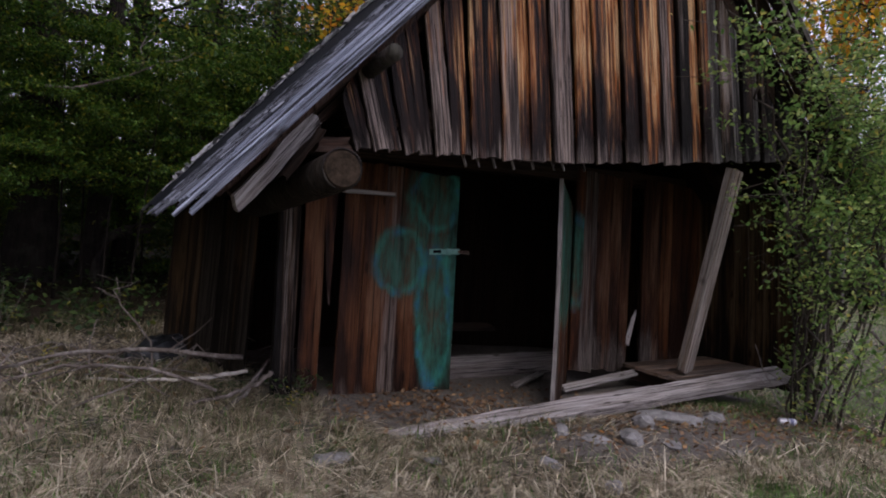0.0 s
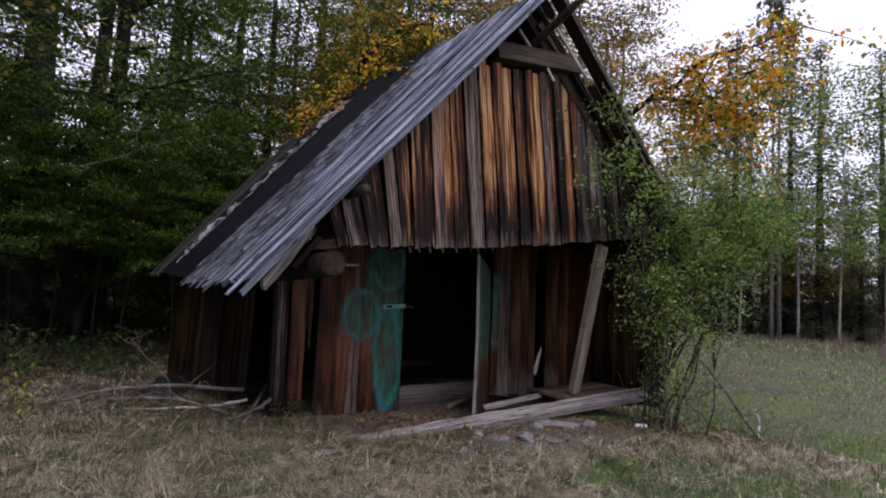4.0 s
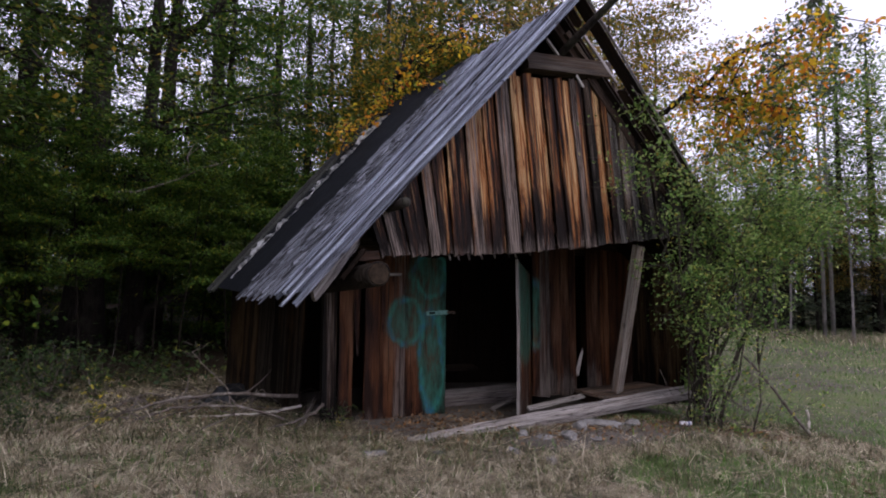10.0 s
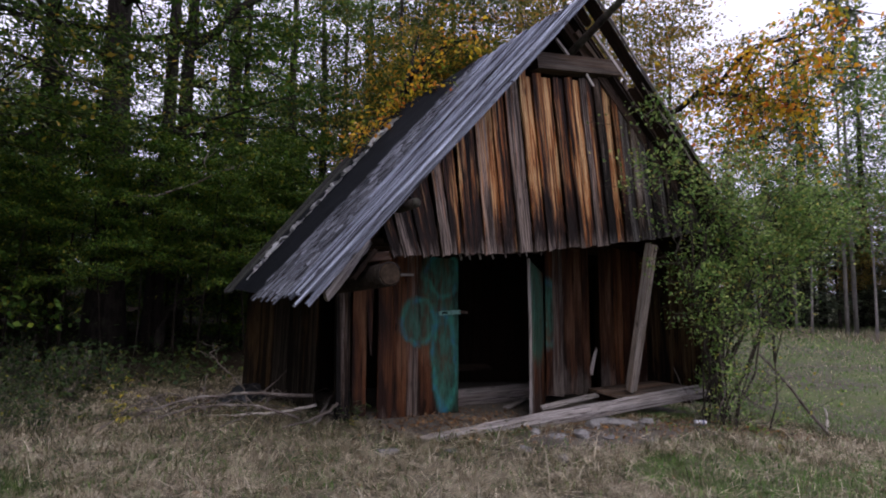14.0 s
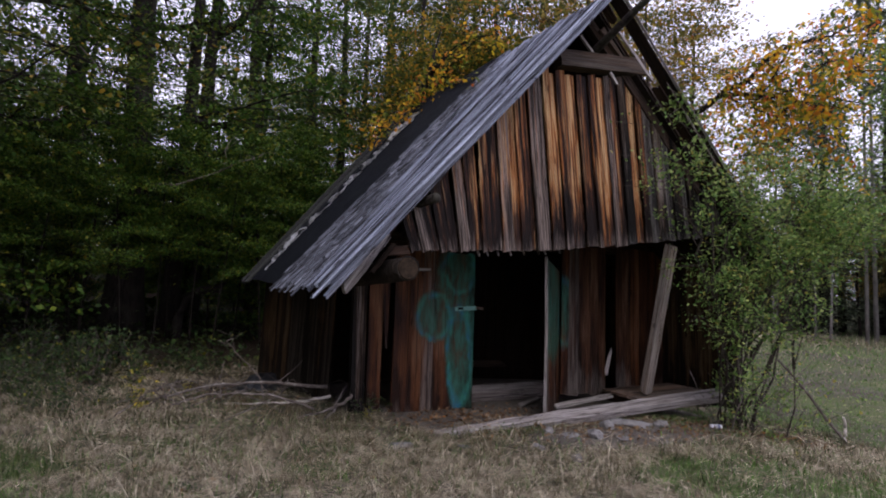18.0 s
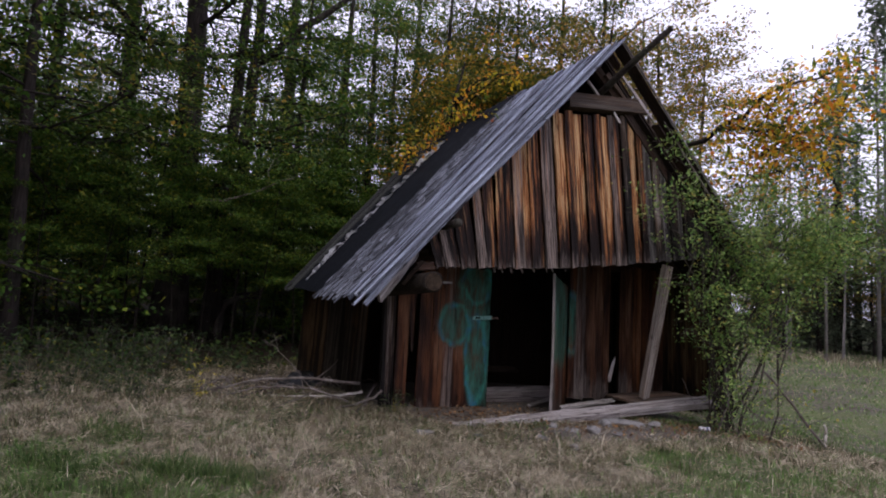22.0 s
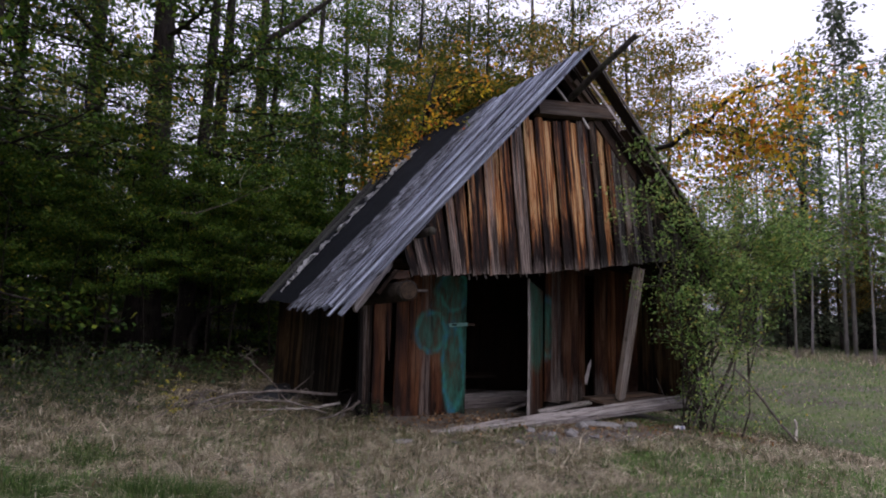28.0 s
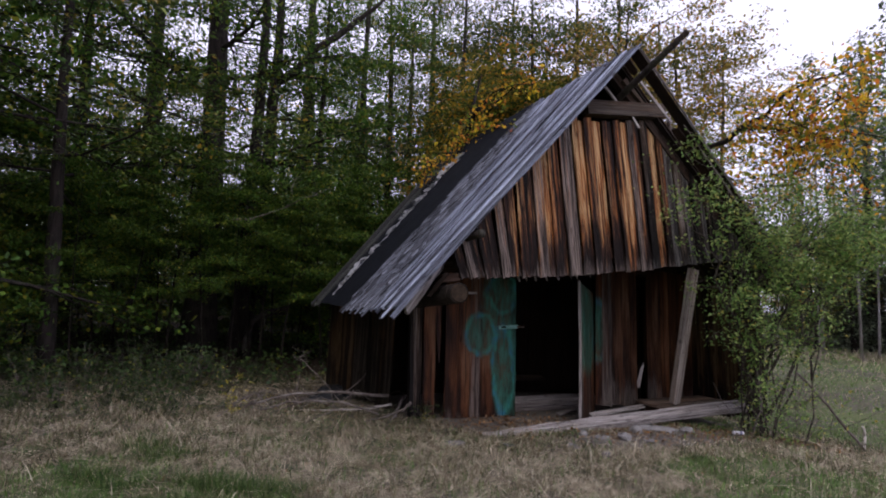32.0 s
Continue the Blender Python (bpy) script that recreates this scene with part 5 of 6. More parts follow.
# creeper on the right roof edge
def make_creeper():
    root = thing("creeper", "leafy creeper hanging on the shed's roof edge", "creeper")
    rng = random.Random(61)
    nrng = np.random.default_rng(61)
    verts, faces, tips = [], [], []
    line = [LEAN_BACK @ (right_roof(0.02, v) + Vector((0, -0.08, -0.10))) for v in (0.02, 0.2, 0.35, 0.5, 0.62, 0.72)]
    tube_data(line, [0.02, 0.018, 0.016, 0.014, 0.01, 0.006], 6, verts, faces)
    for a, b2 in zip(line, line[1:]):
        for _ in range(5):
            branch_set(rng, a.lerp(b2, rng.random()), rng.uniform(0.12, 0.38), rng.uniform(0, 6.28), rng.uniform(-1.0, 0.4), 0.006, 0, verts, faces, tips, 0.08)
    mesh_ob("stalk", verts, faces, TWIG, root, "", None, True)
    t = np.repeat(np.array([tuple(p) for p in tips]), 4, axis=0)
    v, f = leaves_data(t + nrng.normal(0, 0.07, t.shape), 0.6, 0.065, nrng, 0.2)
    ob = new("foliage", fast_mesh("foliage", v, f, LEAF_BUSH))
    ob.parent = root


make_creeper()


# ---- far edge of the meadow ----
def make_spruce(name, seed, tall, r0, base, spread, bark_mat, whorls=80, needle=0.26):
    rng = random.Random(seed)
    nrng = np.random.default_rng(seed)
    verts, faces, cs = [], [], []
    tube_data([(0, 0, -0.3), (0.05, 0, tall * 0.5), (0, 0, tall)], [r0, r0 * 0.6, 0.01], 9, verts, faces)
    for k in range(whorls):
        f = base + (1 - base) * k / whorls
        z = tall * f
        ln = spread * (1 - f) / (1 - base) * rng.uniform(0.75, 1.1) + 0.15
        az = rng.uniform(0, 6.283)
        e = Vector((math.cos(az) * ln, math.sin(az) * ln, z - ln * rng.uniform(0.1, 0.35)))
        s = Vector((0, 0, z))
        tube_data([s, s.lerp(e, 0.5) + Vector((0, 0, 0.06)), e], [0.025, 0.015, 0.005], 3, verts, faces, False)
        for _ in range(int(30 * ln) + 8):
            q = rng.uniform(0.15, 1.0)
            cs.append(tuple(s.lerp(e, q) + Vector((rng.gauss(0, 0.16), rng.gauss(0, 0.16), rng.gauss(-0.06, 0.10)))))
    lv, lf = leaves_data(np.array(cs), 0.35, needle, nrng, 0.25)
    root = thing(name, "", "tree")
    mesh_ob("trunk", verts, faces, bark_mat, root, "", None, True)
    crown = new("crown", fast_mesh("crown", lv, lf, NEEDLE))
    crown.parent = root
    return root


spruce = tagged(make_spruce("spruce", 31, 12.0, 0.2, 0.05, 1.9, BARK, 150, 0.15), "dark green spruce at the edge of the meadow", "tree", "spruces")
pine = tagged(make_spruce("pine", 32, 15.0, 0.075, 0.62, 1.5, PINEBARK, 34, 0.2), "pine with a bare grey trunk at the edge of the meadow", "tree", "pines")
first_at(pine, *polar(61.35, 30), 1.1, 0)
put_tree(pine, *polar(61.95, 30.6), 1.1, 90)
put_tree(pine, *polar(58.5, 38), 0.8, 40)
put_tree(pine, *polar(55.4, 29), 0.8, 140)
put_tree(pine, *polar(57.9, 28), 0.75, 190)
first_at(spruce, *polar(60, 36), 1.0, 0)
for k in range(40):
    x, y = polar(rt.uniform(42, 94), rt.uniform(36, 56))
    put_tree(spruce, x, y, rt.uniform(0.5, 0.95), rt.uniform(0, 360))
for k in range(8):
    x, y = polar(rt.uniform(57, 84), rt.uniform(31, 36))
    put_tree(spruce, x, y, rt.uniform(0.4, 0.95), rt.uniform(0, 360))
for be, d, s in ((58.8, 34, 1.3), (63.0, 36, 1.2), (65, 35, 1.25), (56.5, 42, 1.0), (53.5, 44, 0.95), (69, 36, 1.2)):
    put_tree(spruce, *polar(be, d), s, be * 19)
for k in range(31):
    x, y = polar(-30 + 2.2 * k + rt.uniform(-1, 1), rt.uniform(56, 74))
    put_tree(spruce, x, y, rt.uniform(0.95, 1.3), rt.uniform(0, 360))
for be, d, s in ((55, 33, 0.7), (57, 36, 0.8), (59.5, 37, 0.85), (61, 34, 0.7), (63.2, 36, 0.8), (65, 34, 0.75), (67, 37, 0.85), (53, 35, 0.75)):
    put_tree(turn_small, *polar(be, d), s, be * 23)
for k in range(22):
    x, y = polar(rt.uniform(46, 74), rt.uniform(36, 46))
    put_tree(sapling_b, x, y, rt.uniform(0.7, 1.2), rt.uniform(0, 360))
birch = tagged(make_tree("birch", 71, 12.0, 0.05, 0.30, 2.2, 26, 2, 0.16, LEAF_BUSH, PINEBARK, 0.8, 0.3, depth=1, droop=0.06), "slim birch with thin pale leaves", "tree", "birches")
first_at(birch, *polar(63, 29), 1.0, 0)
for be, d, s in ((66, 28, 0.9), (59, 30, 1.0), (69, 29, 1.0), (55, 31, 0.9), (72, 30, 1.0)):
    put_tree(birch, *polar(be, d), s, be * 13)


def make_bare_bush(seed):
    root = thing("bare_bush", "bare grey-brown bush at the edge of the meadow", "bush", "bare bushes")
    rng = random.Random(seed)
    verts, faces, tips = [], [], []
    for k in range(26):
        branch_set(rng, (rng.gauss(0, 0.3), rng.gauss(0, 0.3), 0), rng.uniform(1.0, 2.6), rng.uniform(0, 6.28), rng.uniform(0.7, 1.45), 0.018, 1, verts, faces, tips, -0.03)
    mesh_ob("stalk", verts, faces, DRYTWIG, root)
    return root


bare = make_bare_bush(81)
first_at(bare, *polar(72, 24), 0.8, 0)
for be, d, s in ((69, 23, 1.3), (75, 22, 1.9), (66, 25, 0.9), (63, 24.5, 0.6), (58, 25, 0.6), (55, 24, 0.7), (78, 24, 1.8), (71, 27, 1.7), (52, 25, 0.8)):
    put_tree(bare, *polar(be, d + 3), 0.5 * s, be * 7)

# power cables far across the meadow
for k in range(3):
    a, b2 = Vector((*polar(40, 60), 16.5 + 0.35 * k)), Vector((*polar(80, 24), 8.4 + 0.16 * k))
    pts = [a.lerp(b2, i / 10) - Vector((0, 0, 1.2 * (1 - ((i - 5) / 5) ** 2))) for i in range(11)]
    tagged(tube("power_cable", pts, [0.02] * 11, TAR, None, 5), "thin dark overhead cable above the far trees", "cable", "overhead cables")


# ---- grass and litter ----
def blades(name, pts, lengths, az, lift, width, material, label, category, curl=0.5):
    """Thin bent blades: two narrow faces each, tapering to a tip."""
    n = len(pts)
    d = np.stack([np.cos(az) * np.cos(lift), np.sin(az) * np.cos(lift), np.sin(lift)], 1)
    side = np.stack([-np.sin(az), np.cos(az), np.zeros(n)], 1) * (width[:, None] / 2)
    ln = lengths[:, None]
    mid = pts + d * ln * 0.5
    tip = mid + (d + np.array([0, 0, -curl])) * ln * 0.5
    v = np.stack([pts - side, pts + side, mid + side * 0.8, mid - side * 0.8, tip + side * 0.15, tip - side * 0.15], 1).reshape(-1, 3)
    base = np.arange(n)[:, None] * 6
    f = np.concatenate([base + np.array([[0, 1, 2, 3]]), base + np.array([[3, 2, 4, 5]])], 0)
    ob = new(name, fast_mesh(name, v, f, material))
    return tagged(ob, label, category, kind="stuff")


grng = np.random.default_rng(91)


def inside_shed(x, y):
    return 0.1 < x < 5.4 and y > 4.9


def scatter(n, x0, x1, y0, y1, want):
    out = []
    while len(out) < n:
        for x, y, r in zip(grng.uniform(x0, x1, 4000), grng.uniform(y0, y1, 4000), grng.random(4000)):
            if inside_shed(x, y) or (y > 3.9 and 0.7 < x < 5.4):
                continue
            if r < want(x, y):
                out.append((x, y, height(x, y)))
                if len(out) >= n:
                    break
    return np.array(out)


def near_weight(x, y):
    return min(1.0, 0.25 + 2.5 / (1 + (x - 0.5) ** 2 * 0.12 + (y - 2.0) ** 2 * 0.12))


def tuft(x, y, k):
    return noise.noise((x * 2.3, y * 2.3, k)) + 0.6 * noise.noise((x * 6.0, y * 6.0, k + 4))


def wide(p):
    """Blades are drawn a little broader where they stand farther off."""
    return 1.0 + 0.22 * np.clip(np.hypot(p[:, 0] + 1.0, p[:, 1]) - 3.0, 0, 8)


p = scatter(105000, -8.5, 7, -4.5, 9.0, lambda x, y: near_weight(x, y) * (1.0 if greenness(x, y) < 0.25 else 0.16) * (0.28 if x < -0.6 and y > 4.2 else 1.0) * (1 - 0.92 * bare_soil(x, y)) * (1.0 if tuft(x, y, 1.0) > -0.05 else 0.18) * (0.55 if y > 2.6 and x > 1.2 else 1.0))
n = len(p)
swirl = np.array([4.0 * noise.noise((a * 1.6, b * 1.6, 2.0)) for a, b, _ in p])
up = np.array([0.06 + 0.5 * max(0.0, tuft(a, b, 1.0)) for a, b, _ in p])
blades("dry_grass", p, grng.uniform(0.14, 0.42, n), swirl + grng.normal(0, 0.55, n), np.abs(grng.normal(0, 0.14, n)) + 0.35 * up, grng.uniform(0.003, 0.0065, n) * wide(p), STRAW, "matted pale dry grass lying on the ground", "grass", 0.45)
p = scatter(60000, -8.5, 7, -4.5, 9.5, lambda x, y: near_weight(x, y) * (0.35 if greenness(x, y) > 0.3 else 1.0) * (1 - 0.92 * bare_soil(x, y)) * (1.0 if tuft(x, y, 21.0) > 0.02 else 0.12))
n = len(p)
blades("dead_weed", p, grng.uniform(0.06, 0.22, n), grng.uniform(0, 6.28, n), grng.uniform(0.2, 1.3, n), grng.uniform(0.0025, 0.006, n) * wide(p), OLIVE, "brown-green withered weed stalks in tufts", "grass", 0.4)
p = scatter(105000, -7, 9, -4.5, 6.5, lambda x, y: near_weight(x, y) * (1.0 if greenness(x, y) > 0.1 else 0.3) * (1 - 0.95 * bare_soil(x, y)))
n = len(p)
blades("green_grass", p, grng.uniform(0.05, 0.14, n), grng.uniform(0, 6.28, n), grng.uniform(0.5, 1.4, n), grng.uniform(0.004, 0.008, n), GRASS, "short green grass mixed with dry blades", "grass", 0.6)
p = scatter(50000, 4, 30, -6, 16, lambda x, y: (1.0 if x > 7 or y < 1 else 0.4) * (1.0 / (1 + 0.012 * x * x)) * 2)
n = len(p)
far = np.clip((p[:, 0] - 5) / 14, 0.2, 1.4)
blades("meadow_grass", p, grng.uniform(0.05, 0.13, n) * (0.6 + far), grng.uniform(0, 6.28, n), grng.uniform(0.3, 1.3, n), grng.uniform(0.008, 0.016, n) * (0.5 + far), GRASS, "short green meadow grass", "grass", 0.6)
p = scatter(40000, 4, 30, -6, 16, lambda x, y: (1.0 / (1 + 0.012 * x * x)) * 2 * (1 if patch(x * 0.6, y * 0.6) > -0.15 else 0.25))
n = len(p)
far = np.clip((p[:, 0] - 5) / 14, 0.2, 1.4)
blades("meadow_straw", p, grng.uniform(0.06, 0.15, n) * (0.6 + far), grng.uniform(0, 6.28, n), grng.uniform(0.1, 0.8, n), grng.uniform(0.005, 0.009, n) * (0.5 + far), STRAW, "dry blades in the meadow", "grass", 0.5)
tall = []
while len(tall) < 4000:
    be, d = grng.uniform(48, 84), grng.normal(29.0, 1.6)
    x, y = polar(be, d)
    tall.append((x, y, height(x, y)))
p = np.array(tall)
n = len(p)
blades("tall_dry_grass", p, grng.uniform(0.15, 0.42, n), grng.uniform(0, 6.28, n), grng.uniform(0.6, 1.5, n), grng.uniform(0.012, 0.022, n), STRAW, "tall dry grass along the wood's edge", "grass", 0.3)
# tussocks: arching dry blades, and lush green ones near the path's end
def tussocks(name, centres, many, length, spread, material, label, rise=(0.05, 0.75)):
    c = np.repeat(centres, many, axis=0)
    n = len(c)
    az = grng.uniform(0, 6.28, n)
    c = c + np.stack([np.cos(az), np.sin(az), np.zeros(n)], 1) * np.abs(grng.normal(0, spread, n))[:, None]
    size = np.repeat(grng.uniform(0.6, 1.2, len(centres)), many)
    blades(name, c, grng.uniform(0.5, 1.0, n) * length * size, az + grng.normal(0, 0.5, n), grng.uniform(*rise, n), grng.uniform(0.0025, 0.0045, n) * wide(c), material, label, "grass", 0.9)


p = scatter(380, -7.5, 6.5, -2.5, 8.0, lambda x, y: (0.0 if y > 2.7 and 0.2 < x < 6.6 else 1.0) * (1.0 if greenness(x, y) < 0.3 else 0.12) * (1 - bare_soil(x, y)) * (1.0 if patch(x * 1.3, y * 1.3) > -0.1 else 0.25))
tussocks("dry_tussocks", p, 70, 0.34, 0.07, STRAW, "tussocks of arching dry grass")
p = scatter(240, -7.5, 3.0, 0.5, 7.5, lambda x, y: (1.0 if patch(x * 1.1 + 5, y * 1.1) > 0.1 else 0.08) * (1 - bare_soil(x, y)))
tussocks("green_tussocks", p, 60, 0.20, 0.08, LUSH, "tussocks of dark green grass in the dry grass")
p = np.array([(x + dx, y + dy, height(x + dx, y + dy)) for x, y in ((-3.4, 2.9), (-3.1, 2.6), (-2.85, 3.4), (-2.5, 2.5), (-2.3, 2.3), (-2.05, 2.25), (-1.85, 2.05), (-3.3, 2.2), (-2.75, 2.0), (-3.0, 3.8)) for dx, dy in ((0, 0), (0.14, 0.10), (-0.12, 0.13))])
tussocks("lush_tussocks", p, 90, 0.36, 0.07, LUSH, "lush dark green grass clumps", (0.4, 1.3))
# single long stalks lying on the matted grass
p = scatter(5200, -7.5, 5.5, -2.0, 7.0, lambda x, y: (1.0 if greenness(x, y) < 0.3 else 0.15) * (1 - 0.9 * bare_soil(x, y)))
p[:, 2] += grng.uniform(0.02, 0.07, len(p))
n = len(p)
blades("straw_stalks", p, grng.uniform(0.18, 0.50, n), grng.uniform(0, 6.28, n), np.abs(grng.normal(0.05, 0.22, n)), grng.uniform(0.004, 0.007, n), STALK, "long pale stalks lying on the dry grass", "grass", 0.25)
# undergrowth on the wood's floor
und = []
while len(und) < 7000:
    be, d = grng.uniform(-24, 22), grng.uniform(11, 24)
    x, y = polar(be, d)
    clump = patch(x * 1.5, y * 1.5)
    if not (-0.8 < x < 5.6 and y < 7.8) and clump > grng.uniform(-0.7, 0.4):
        und.append((x, y, height(x, y) + grng.uniform(0.02, 0.25 + 0.5 * max(0.0, clump))))
v, f = leaves_data(np.array(und), 0.5, 0.11, grng)
tagged(new("undergrowth", fast_mesh("undergrowth", v, f, WEED)), "low green leaves covering the wood's floor", "undergrowth", kind="stuff")
# fallen leaves
lit = [(x, y, height(x, y) + grng.uniform(0.0, 0.03)) for x, y in zip(np.r_[grng.normal(3.6, 1.3, 1500), grng.uniform(-3, 5, 500), grng.normal(-0.6, 0.7, 900), grng.normal(1.5, 0.6, 1100), grng.normal(5.3, 0.7, 900)], np.r_[grng.normal(3.35, 0.35, 1500), grng.uniform(0.5, 4.5, 500), grng.normal(6.3, 0.7, 900), grng.normal(4.45, 0.4, 1100), grng.normal(2.75, 0.35, 900)])]
v, f = leaves_data(np.array(lit), 0.35, 0.055, grng)
tagged(new("fallen_leaves", fast_mesh("fallen_leaves", v, f, LITTER)), "brown fallen leaves on the ground", "fallen leaves", kind="stuff")


# ---- weeds ----
def make_weed(seed, tall, n, material, leaf):
    root = thing("weed", "leafy green weed in the dry grass", "weed", "weeds")
    rng = random.Random(seed)
    nrng = np.random.default_rng(seed)
    verts, faces, tips = [], [], []
    for k in range(n):
        e = Vector((rng.gauss(0, 0.16), rng.gauss(0, 0.16), tall * rng.uniform(0.6, 1.0)))
        pts = crooked((rng.gauss(0, 0.03), rng.gauss(0, 0.03), -0.02), e, 4, 0.02, rng)
        tube_data(pts, [0.005, 0.004, 0.0035, 0.003, 0.002], 4, verts, faces)
        tips += [q + Vector((rng.gauss(0, 0.03), rng.gauss(0, 0.03), 0)) for q in pts[1:] for _ in range(7)]
    tagged(mesh_ob("stalk", verts, faces, TWIG, root), kind="stuff")
    t = np.array([tuple(q) for q in tips])
    v, f = leaves_data(t, 0.5, leaf, nrng, 0.15)
    ob = new("foliage", fast_mesh("foliage", v, f, material))
    ob.parent = root
    return root


weed_a, weed_b, weed_y = make_weed(1, 0.75, 9, WEED, 0.06), make_weed(2, 0.45, 8, WEED, 0.05), make_weed(3, 0.85, 6, GLOWY, 0.055)
tagged(weed_y, "thin weed with yellow leaves")
first_at(weed_a, -2.6, 8.6)
first_at(weed_b, 0.35, 4.75, 0.75)
first_at(weed_y, -2.03, 5.80, 0.85)
for k in range(170):
    x, y = rt.uniform(-8, -0.9), rt.uniform(5.6, 11.0)
    if (x > -2.0 and y < 8.2) or (x > -3.0 and 7.4 < y and k % 2):
        continue
    put_tree(rt.choice((weed_a, weed_b, weed_b)), x, y, rt.uniform(0.5, 1.1), rt.uniform(0, 360))
for x, y, s in ((0.25, 4.6, 0.4), (-0.1, 5.1, 0.6), (0.1, 5.5, 0.6), (-3.6, 5.5, 0.5), (-5.2, 6.0, 0.6), (-4.4, 4.6, 0.4), (6.2, 2.6, 0.6), (5.0, 2.5, 0.5), (6.9, 3.2, 0.8), (-3.3, 1.9, 0.35), (-2.9, 2.3, 0.3), (-2.2, 1.7, 0.35), (-1.7, 1.5, 0.25), (-1.2, 1.9, 0.25), (-3.8, 2.6, 0.35), (-2.5, 3.2, 0.25), (-4.2, 3.5, 0.35), (-3.0, 4.0, 0.3)):
    put_tree(weed_b, x, y, s, x * 77)
for x, y, s in ((0.32, 4.55, 0.35), (-2.12, 5.95, 0.5), (-1.5, 6.6, 0.4), (4.1, 1.9, 0.25)):
    put_tree(weed_y, x, y, s, x * 50)
for k in range(150):
    x, y = rt.uniform(-6, -0.8), rt.uniform(1.0, 6.2)
    if patch(x * 1.4 + 9, y * 1.4) > -0.05:
        put_tree(weed_b, x, y, rt.uniform(0.2, 0.5), rt.uniform(0, 360))
red = make_weed(5, 0.10, 6, RED, 0.035)
tagged(red, "low patch of red leaves in the grass", "weed", "weeds")
first_at(red, 3.79, 2.18, 0.75)
put_tree(red, 4.18, 1.99, 0.5, 100)


# ---- fallen branches ----
def stick(name, pts, r0, r1, material, label, seed=0, twigs=0, group="fallen branches"):
    rng = random.Random(seed)
    pp = [Vector(q) for q in pts]
    smooth_pts = []
    for i in range(len(pp) - 1):
        for j in range(4):
            smooth_pts.append(pp[i].lerp(pp[i + 1], j / 4) + Vector((rng.uniform(-0.012, 0.012), rng.uniform(-0.012, 0.012), rng.uniform(-0.01, 0.01))))
    smooth_pts.append(pp[-1])
    n = len(smooth_pts) - 1
    r0, r1 = r0 * 1.1, r1 * 1.1
    v, f = tube_data(smooth_pts, [r0 + (r1 - r0) * i / n for i in range(n + 1)], 7)
    for _ in range(twigs):
        q = smooth_pts[rng.randrange(1, n)]
        branch_set(rng, q, rng.uniform(0.2, 0.5), rng.uniform(0, 6.28), rng.uniform(-0.1, 0.9), r1 * 0.6, 0, v, f, [], 0.02)
    return tagged(mesh_ob(name, v, f, material, None, "", None, True), label, "branch", group)


stick("fallen_branch", [(-2.0, 6.3, 0.06), (-1.32, 5.85, 0.30), (-0.7, 5.67, 0.36), (0.05, 5.35, 0.32)], 0.013, 0.021, TWIG, "long thin grey fallen branch", 1, 2)
stick("fallen_branch", [(-1.35, 6.05, 0.05), (-0.68, 5.5, 0.12), (-0.3, 5.4, 0.14), (0.10, 5.35, 0.20)], 0.010, 0.018, BIRCH, "pale peeled fallen branch", 2)
stick("fallen_branch", [(-0.30, 4.45, 0.02), (0.0, 4.9, 0.10), (0.35, 5.5, 0.30)], 0.022, 0.018, TWIG, "grey branch leaning on the wall's foot", 3)
stick("fallen_branch", [(-0.55, 4.88, 0.03), (-0.13, 4.84, 0.12), (0.05, 4.72, 0.22), (0.16, 4.70, 0.32)], 0.012, 0.02, TWIG, "curved grey fallen branch", 4)
stick("fallen_branch", [(-1.9, 5.7, 0.04), (-1.32, 5.85, 0.20), (-0.68, 5.25, 0.28), (-0.2, 5.0, 0.12)], 0.01, 0.014, TWIG, "thin arched fallen branch", 5, 3)
stick("fallen_branch", [(-0.62, 5.75, 0.03), (-0.66, 6.1, 0.35), (-0.9, 6.5, 0.62), (-1.0, 6.9, 0.75), (-0.75, 7.2, 0.85)], 0.010, 0.004, TWIG, "thin upright dead twig", 6, 4)
stick("fallen_branch", [(-1.1, 6.0, 0.02), (-1.15, 6.1, 0.3), (-1.1, 6.2, 0.55)], 0.01, 0.005, TWIG, "thin upright dead twig", 7, 3)
stick("fallen_branch", [(-0.35, 6.2, 0.1), (-0.1, 6.5, 0.5), (0.2, 6.9, 0.75)], 0.012, 0.006, TWIG, "thin dead twig rising from the pile", 8, 3)
for k in range(26):
    x, y, a = rt.uniform(-2.6, 0.0), rt.uniform(4.9, 6.9), rt.uniform(-0.6, 0.9)
    ln = rt.uniform(0.4, 1.5)
    stick("fallen_twig", [(x, y, 0.04), (x + ln * 0.5 * math.cos(a), y + ln * 0.5 * math.sin(a), rt.uniform(0.08, 0.38)), (x + ln * math.cos(a), y + ln * math.sin(a), 0.05)], 0.007, 0.004, TWIG, "thin dead twig lying in the grass", 20 + k, 1, "fallen twigs")
stick("dead_cane", [(5.45, 3.0, 0.85), (5.9, 2.85, 0.36), (6.42, 2.68, -0.27)], 0.014, 0.018, TWIG, "straight dead cane leaning from the shrub", 9, 0, "dead canes")
stick("pale_stick", [(6.41, 2.72, -0.30), (6.46, 2.74, -0.15), (6.54, 2.77, -0.06), (6.53, 2.79, 0.08)], 0.022, 0.013, BIRCH, "short crooked pale stick standing in the grass", 10, 0, "dead canes")
stick("dead_cane", [(4.55, 3.0, 0.02), (4.75, 3.0, 0.45), (4.62, 2.98, 0.95)], 0.010, 0.007, TWIG, "thin dead cane by the shrub", 11, 1, "dead canes")


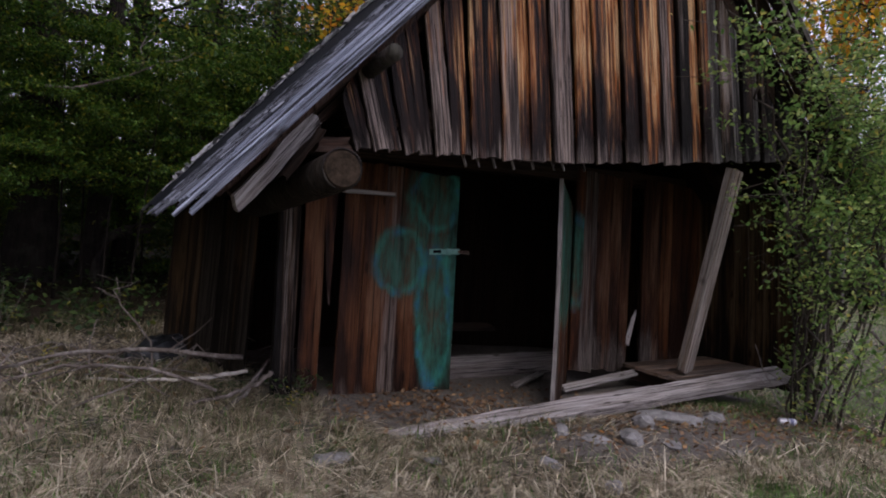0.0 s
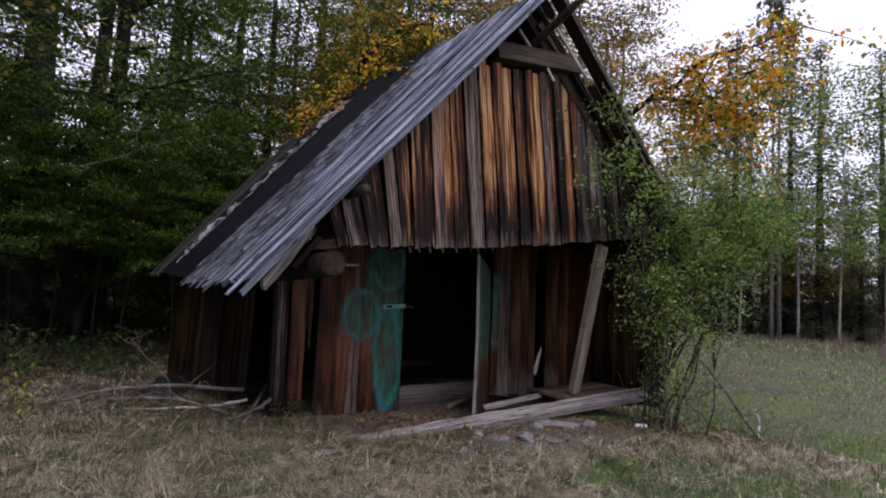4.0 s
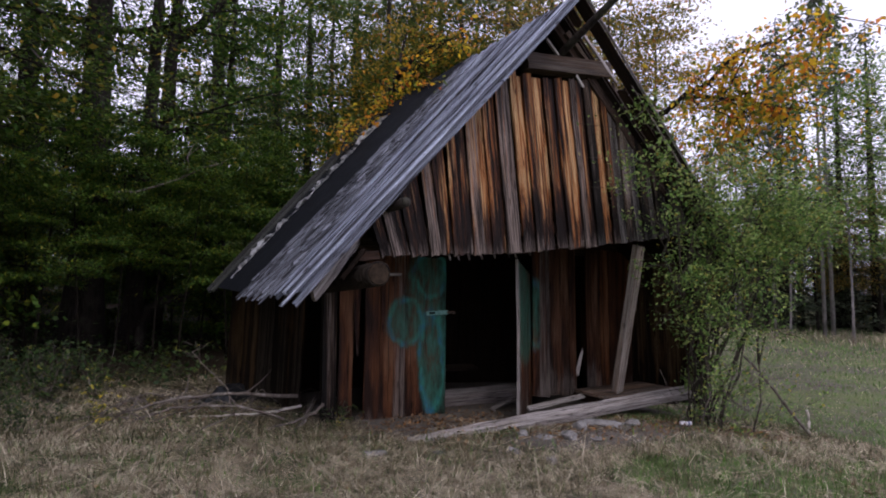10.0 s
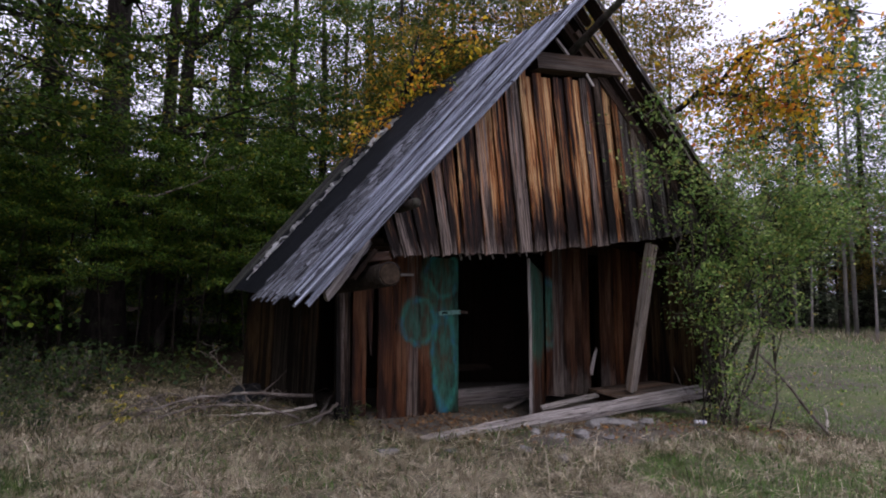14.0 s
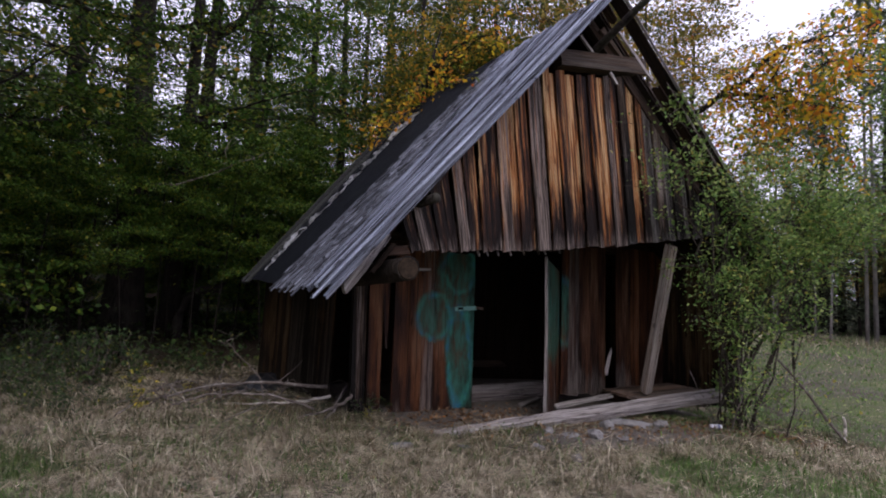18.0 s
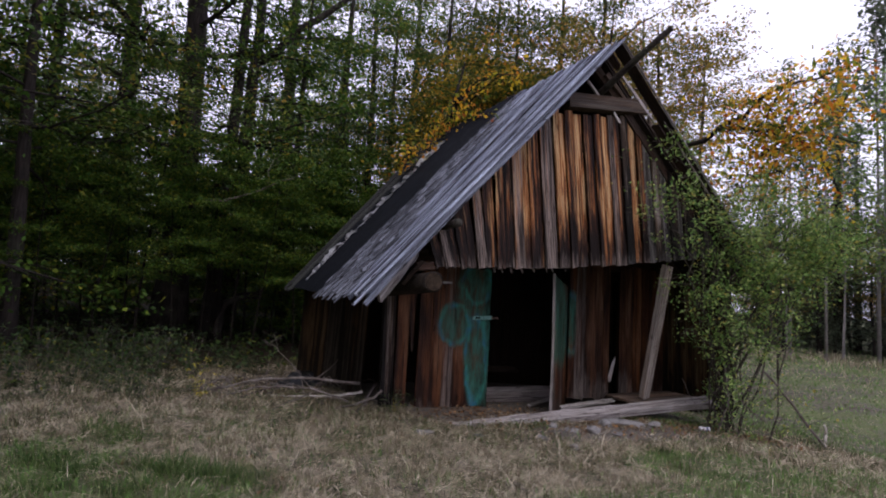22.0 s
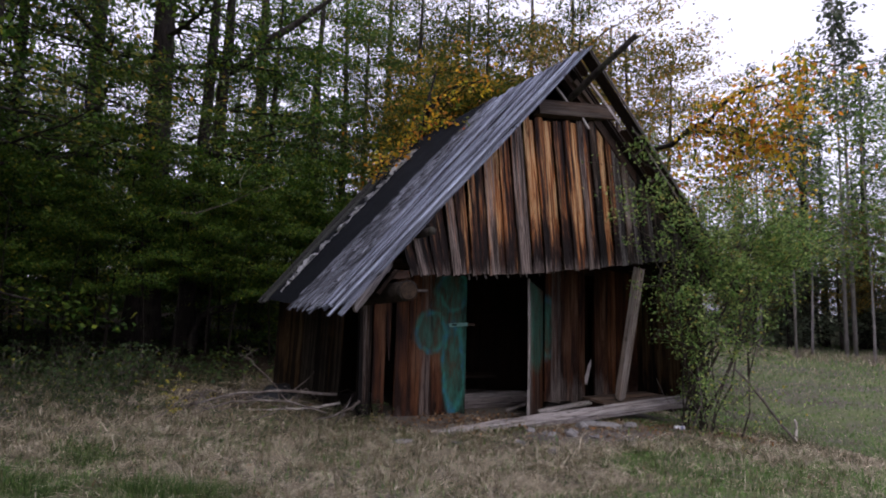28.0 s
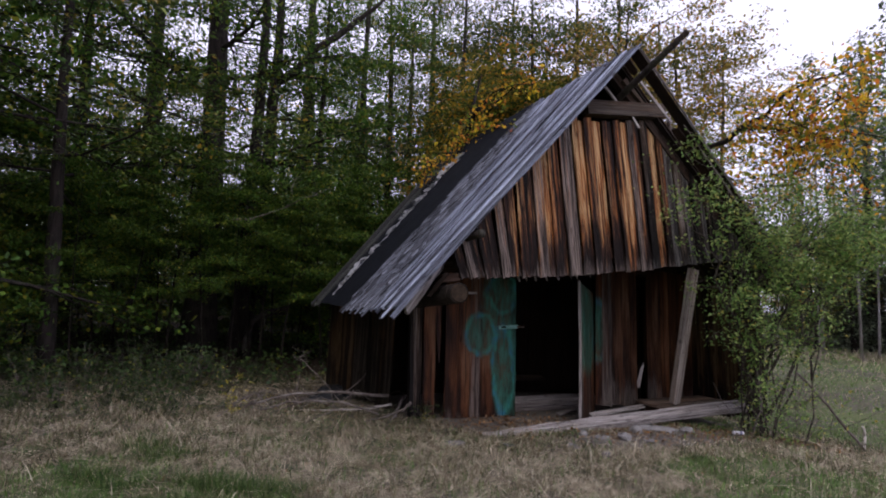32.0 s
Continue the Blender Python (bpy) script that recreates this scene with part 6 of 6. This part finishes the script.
# ---- stones, beam, boards, can ----
def stone(x, y, sx, sy, sz, seed, turn):
    rng = random.Random(seed)
    bm = bmesh.new()
    bmesh.ops.create_icosphere(bm, subdivisions=3, radius=1.0)
    off = Vector((seed * 1.7, seed * 0.9, seed * 2.3))
    for vv in bm.verts:
        c = vv.co.copy()
        q = Vector((round(c.x * 2.2), round(c.y * 2.2), round(c.z * 2.2))) / 2.2
        c = c.lerp(q, 0.6)
        k = 1 + 0.45 * noise.noise(c * 0.9 + off) + 0.2 * noise.noise(c * 2.9 + off)
        vv.co = Vector((c.x * sx, c.y * sy, max(c.z, -0.4) * sz * 0.8)) * k
    me = bpy.data.meshes.new("stone")
    bm.to_mesh(me)
    bm.free()
    me.materials.append(STONE)
    ob = new("stone", me)
    ob.matrix_basis = pose(x, y, height(x, y) + sz * 0.12, 0, 0, turn)
    return tagged(ob, "flat grey field stone half sunk in the soil", "stone", "stones")


for k, (x, y, sx, sy, sz) in enumerate(((0.26, 3.5, 0.14, 0.09, 0.05), (2.47, 3.14, 0.13, 0.09, 0.09), (1.57, 2.96, 0.08, 0.06, 0.05), (3.30, 3.45, 0.26, 0.12, 0.08), (1.71, 2.54, 0.06, 0.05, 0.07), (2.10, 3.50, 0.11, 0.06, 0.05),
                                         (2.85, 3.36, 0.10, 0.06, 0.10), (2.2, 3.22, 0.12, 0.07, 0.04), (3.75, 3.4, 0.12, 0.08, 0.06), (2.7, 2.95, 0.09, 0.06, 0.03), (0.9, 3.3, 0.07, 0.05, 0.03), (3.1, 2.7, 0.05, 0.04, 0.03))):
    stone(x, y, sx, sy, sz, k + 1, k * 47)


def build_can():
    root = thing("crushed_can", "small pale metal can lying in the soil", "can")
    root.matrix_basis = pose(4.5, 3.2, height(4.5, 3.2) + 0.035, 0, 90, -35)
    tube("body", [(0, 0, -0.075), (0, 0, -0.065), (0, 0, -0.01), (0.004, 0, 0.0), (0, 0, 0.01), (0, 0, 0.065), (0, 0, 0.075)], [0.026, 0.033, 0.033, 0.027, 0.033, 0.033, 0.026], ALU, root, 16)
    tube("label_band", [(0, 0, 0.02), (0, 0, 0.05)], [0.0338, 0.0338], plain("blue_print", (0.10, 0.12, 0.25), (0.3, 0.3, 0.45), 30.0, 0.4), root, 16, "blue printed band")


build_can()

tagged(plank("threshold_beam", (0.80, 3.80, -0.03), (5.35, 3.80, 0.262), 0.175, 0.10, (0, -0.45, 1), PALE, None, 201, wob=0.012, segs=18, end=0.04), "long grey hewn beam lying before the doorway", "beam")
tagged(plank("loose_board", (2.95, 4.50, 0.08), (4.30, 4.75, 0.15), 0.10, 0.03, (0, -0.2, 1), PALE, None, 202, wob=0.006), "pale loose board lying on the porch rubble", "board", "loose boards")
tagged(plank("loose_board", (2.85, 4.15, 0.06), (4.0, 4.02, 0.13), 0.12, 0.04, (0, -0.2, 1), BEAM, None, 203, wob=0.006), "dark loose board lying on the porch rubble", "board", "loose boards")
tagged(plank("loose_board", (2.62, 4.85, 0.05), (3.15, 5.1, 0.10), 0.08, 0.03, (0, -0.2, 1), PALE, None, 204, wob=0.006), "short pale board lying in the doorway", "board", "loose boards")
for k in range(5):
    tagged(plank("porch_board", (4.05 + 0.03 * k, 4.02 + 0.2 * k, 0.20), (5.5, 3.98 + 0.2 * k, 0.25), 0.19, 0.035, (0, 0, 1), BEAM, None, 210 + k, wob=0.006), "worn dark porch floor board", "board", "porch boards")
tagged(plank("porch_joist", (4.2, 3.98, 0.10), (4.25, 4.95, 0.12), 0.10, 0.14, (1, 0, 0), SHADEWOOD, None, 220), "dark joist under the porch boards", "joist", "porch joists")
tagged(plank("porch_joist", (5.3, 3.98, 0.11), (5.3, 4.95, 0.13), 0.10, 0.14, (1, 0, 0), SHADEWOOD, None, 221), "dark joist under the porch boards", "joist", "porch joists")
tagged(plank("sill_log", (1.95, 5.45, 0.12), (3.7, 5.5, 0.14), 0.20, 0.16, (0, -0.5, 1), PALE, None, 222, wob=0.012), "grey log lying across the dark doorway", "log")
tagged(plank("bench_board", (1.7, 6.3, 0.45), (3.4, 6.5, 0.42), 0.22, 0.04, (0, -0.2, 1), BEAM, None, 223), "old board lying in the dark interior", "board")


def build_tarp():
    """A crumpled black sheet lying by the foot of the side wall."""
    rng = random.Random(7)
    n = 16
    verts = []
    for lay in (0.0, -0.004):
        for i in range(n + 1):
            for j in range(n + 1):
                x, y = (i / n - 0.5) * 0.9, (j / n - 0.5) * 0.55
                fall = max(0.0, 1 - (2 * x / 0.9) ** 2) * max(0.0, 1 - (2 * y / 0.55) ** 2)
                verts.append((x + 0.05 * noise.noise((i * 0.5, j * 0.5, 1)), y + 0.05 * noise.noise((i * 0.5, j * 0.5, 9)), lay + 0.02 + 0.22 * fall + 0.10 * fall * noise.noise((i * 0.55, j * 0.55, 4))))
    q = n + 1
    s = q * q
    faces = []
    for i in range(n):
        for j in range(n):
            a = i * q + j
            faces += [(a, a + q, a + q + 1, a + 1), (s + a, s + a + 1, s + a + q + 1, s + a + q)]
    ob = mesh_ob("plastic_sheet", verts, faces, plain("black_plastic", (0.006, 0.007, 0.009), (0.016, 0.018, 0.024), 6.0, 0.35), None, "", pose(-0.45, 6.75, height(-0.45, 6.75), 0, 0, 20), True)
    tagged(ob, "crumpled black plastic sheet by the wall's foot", "plastic sheet")


build_tarp()
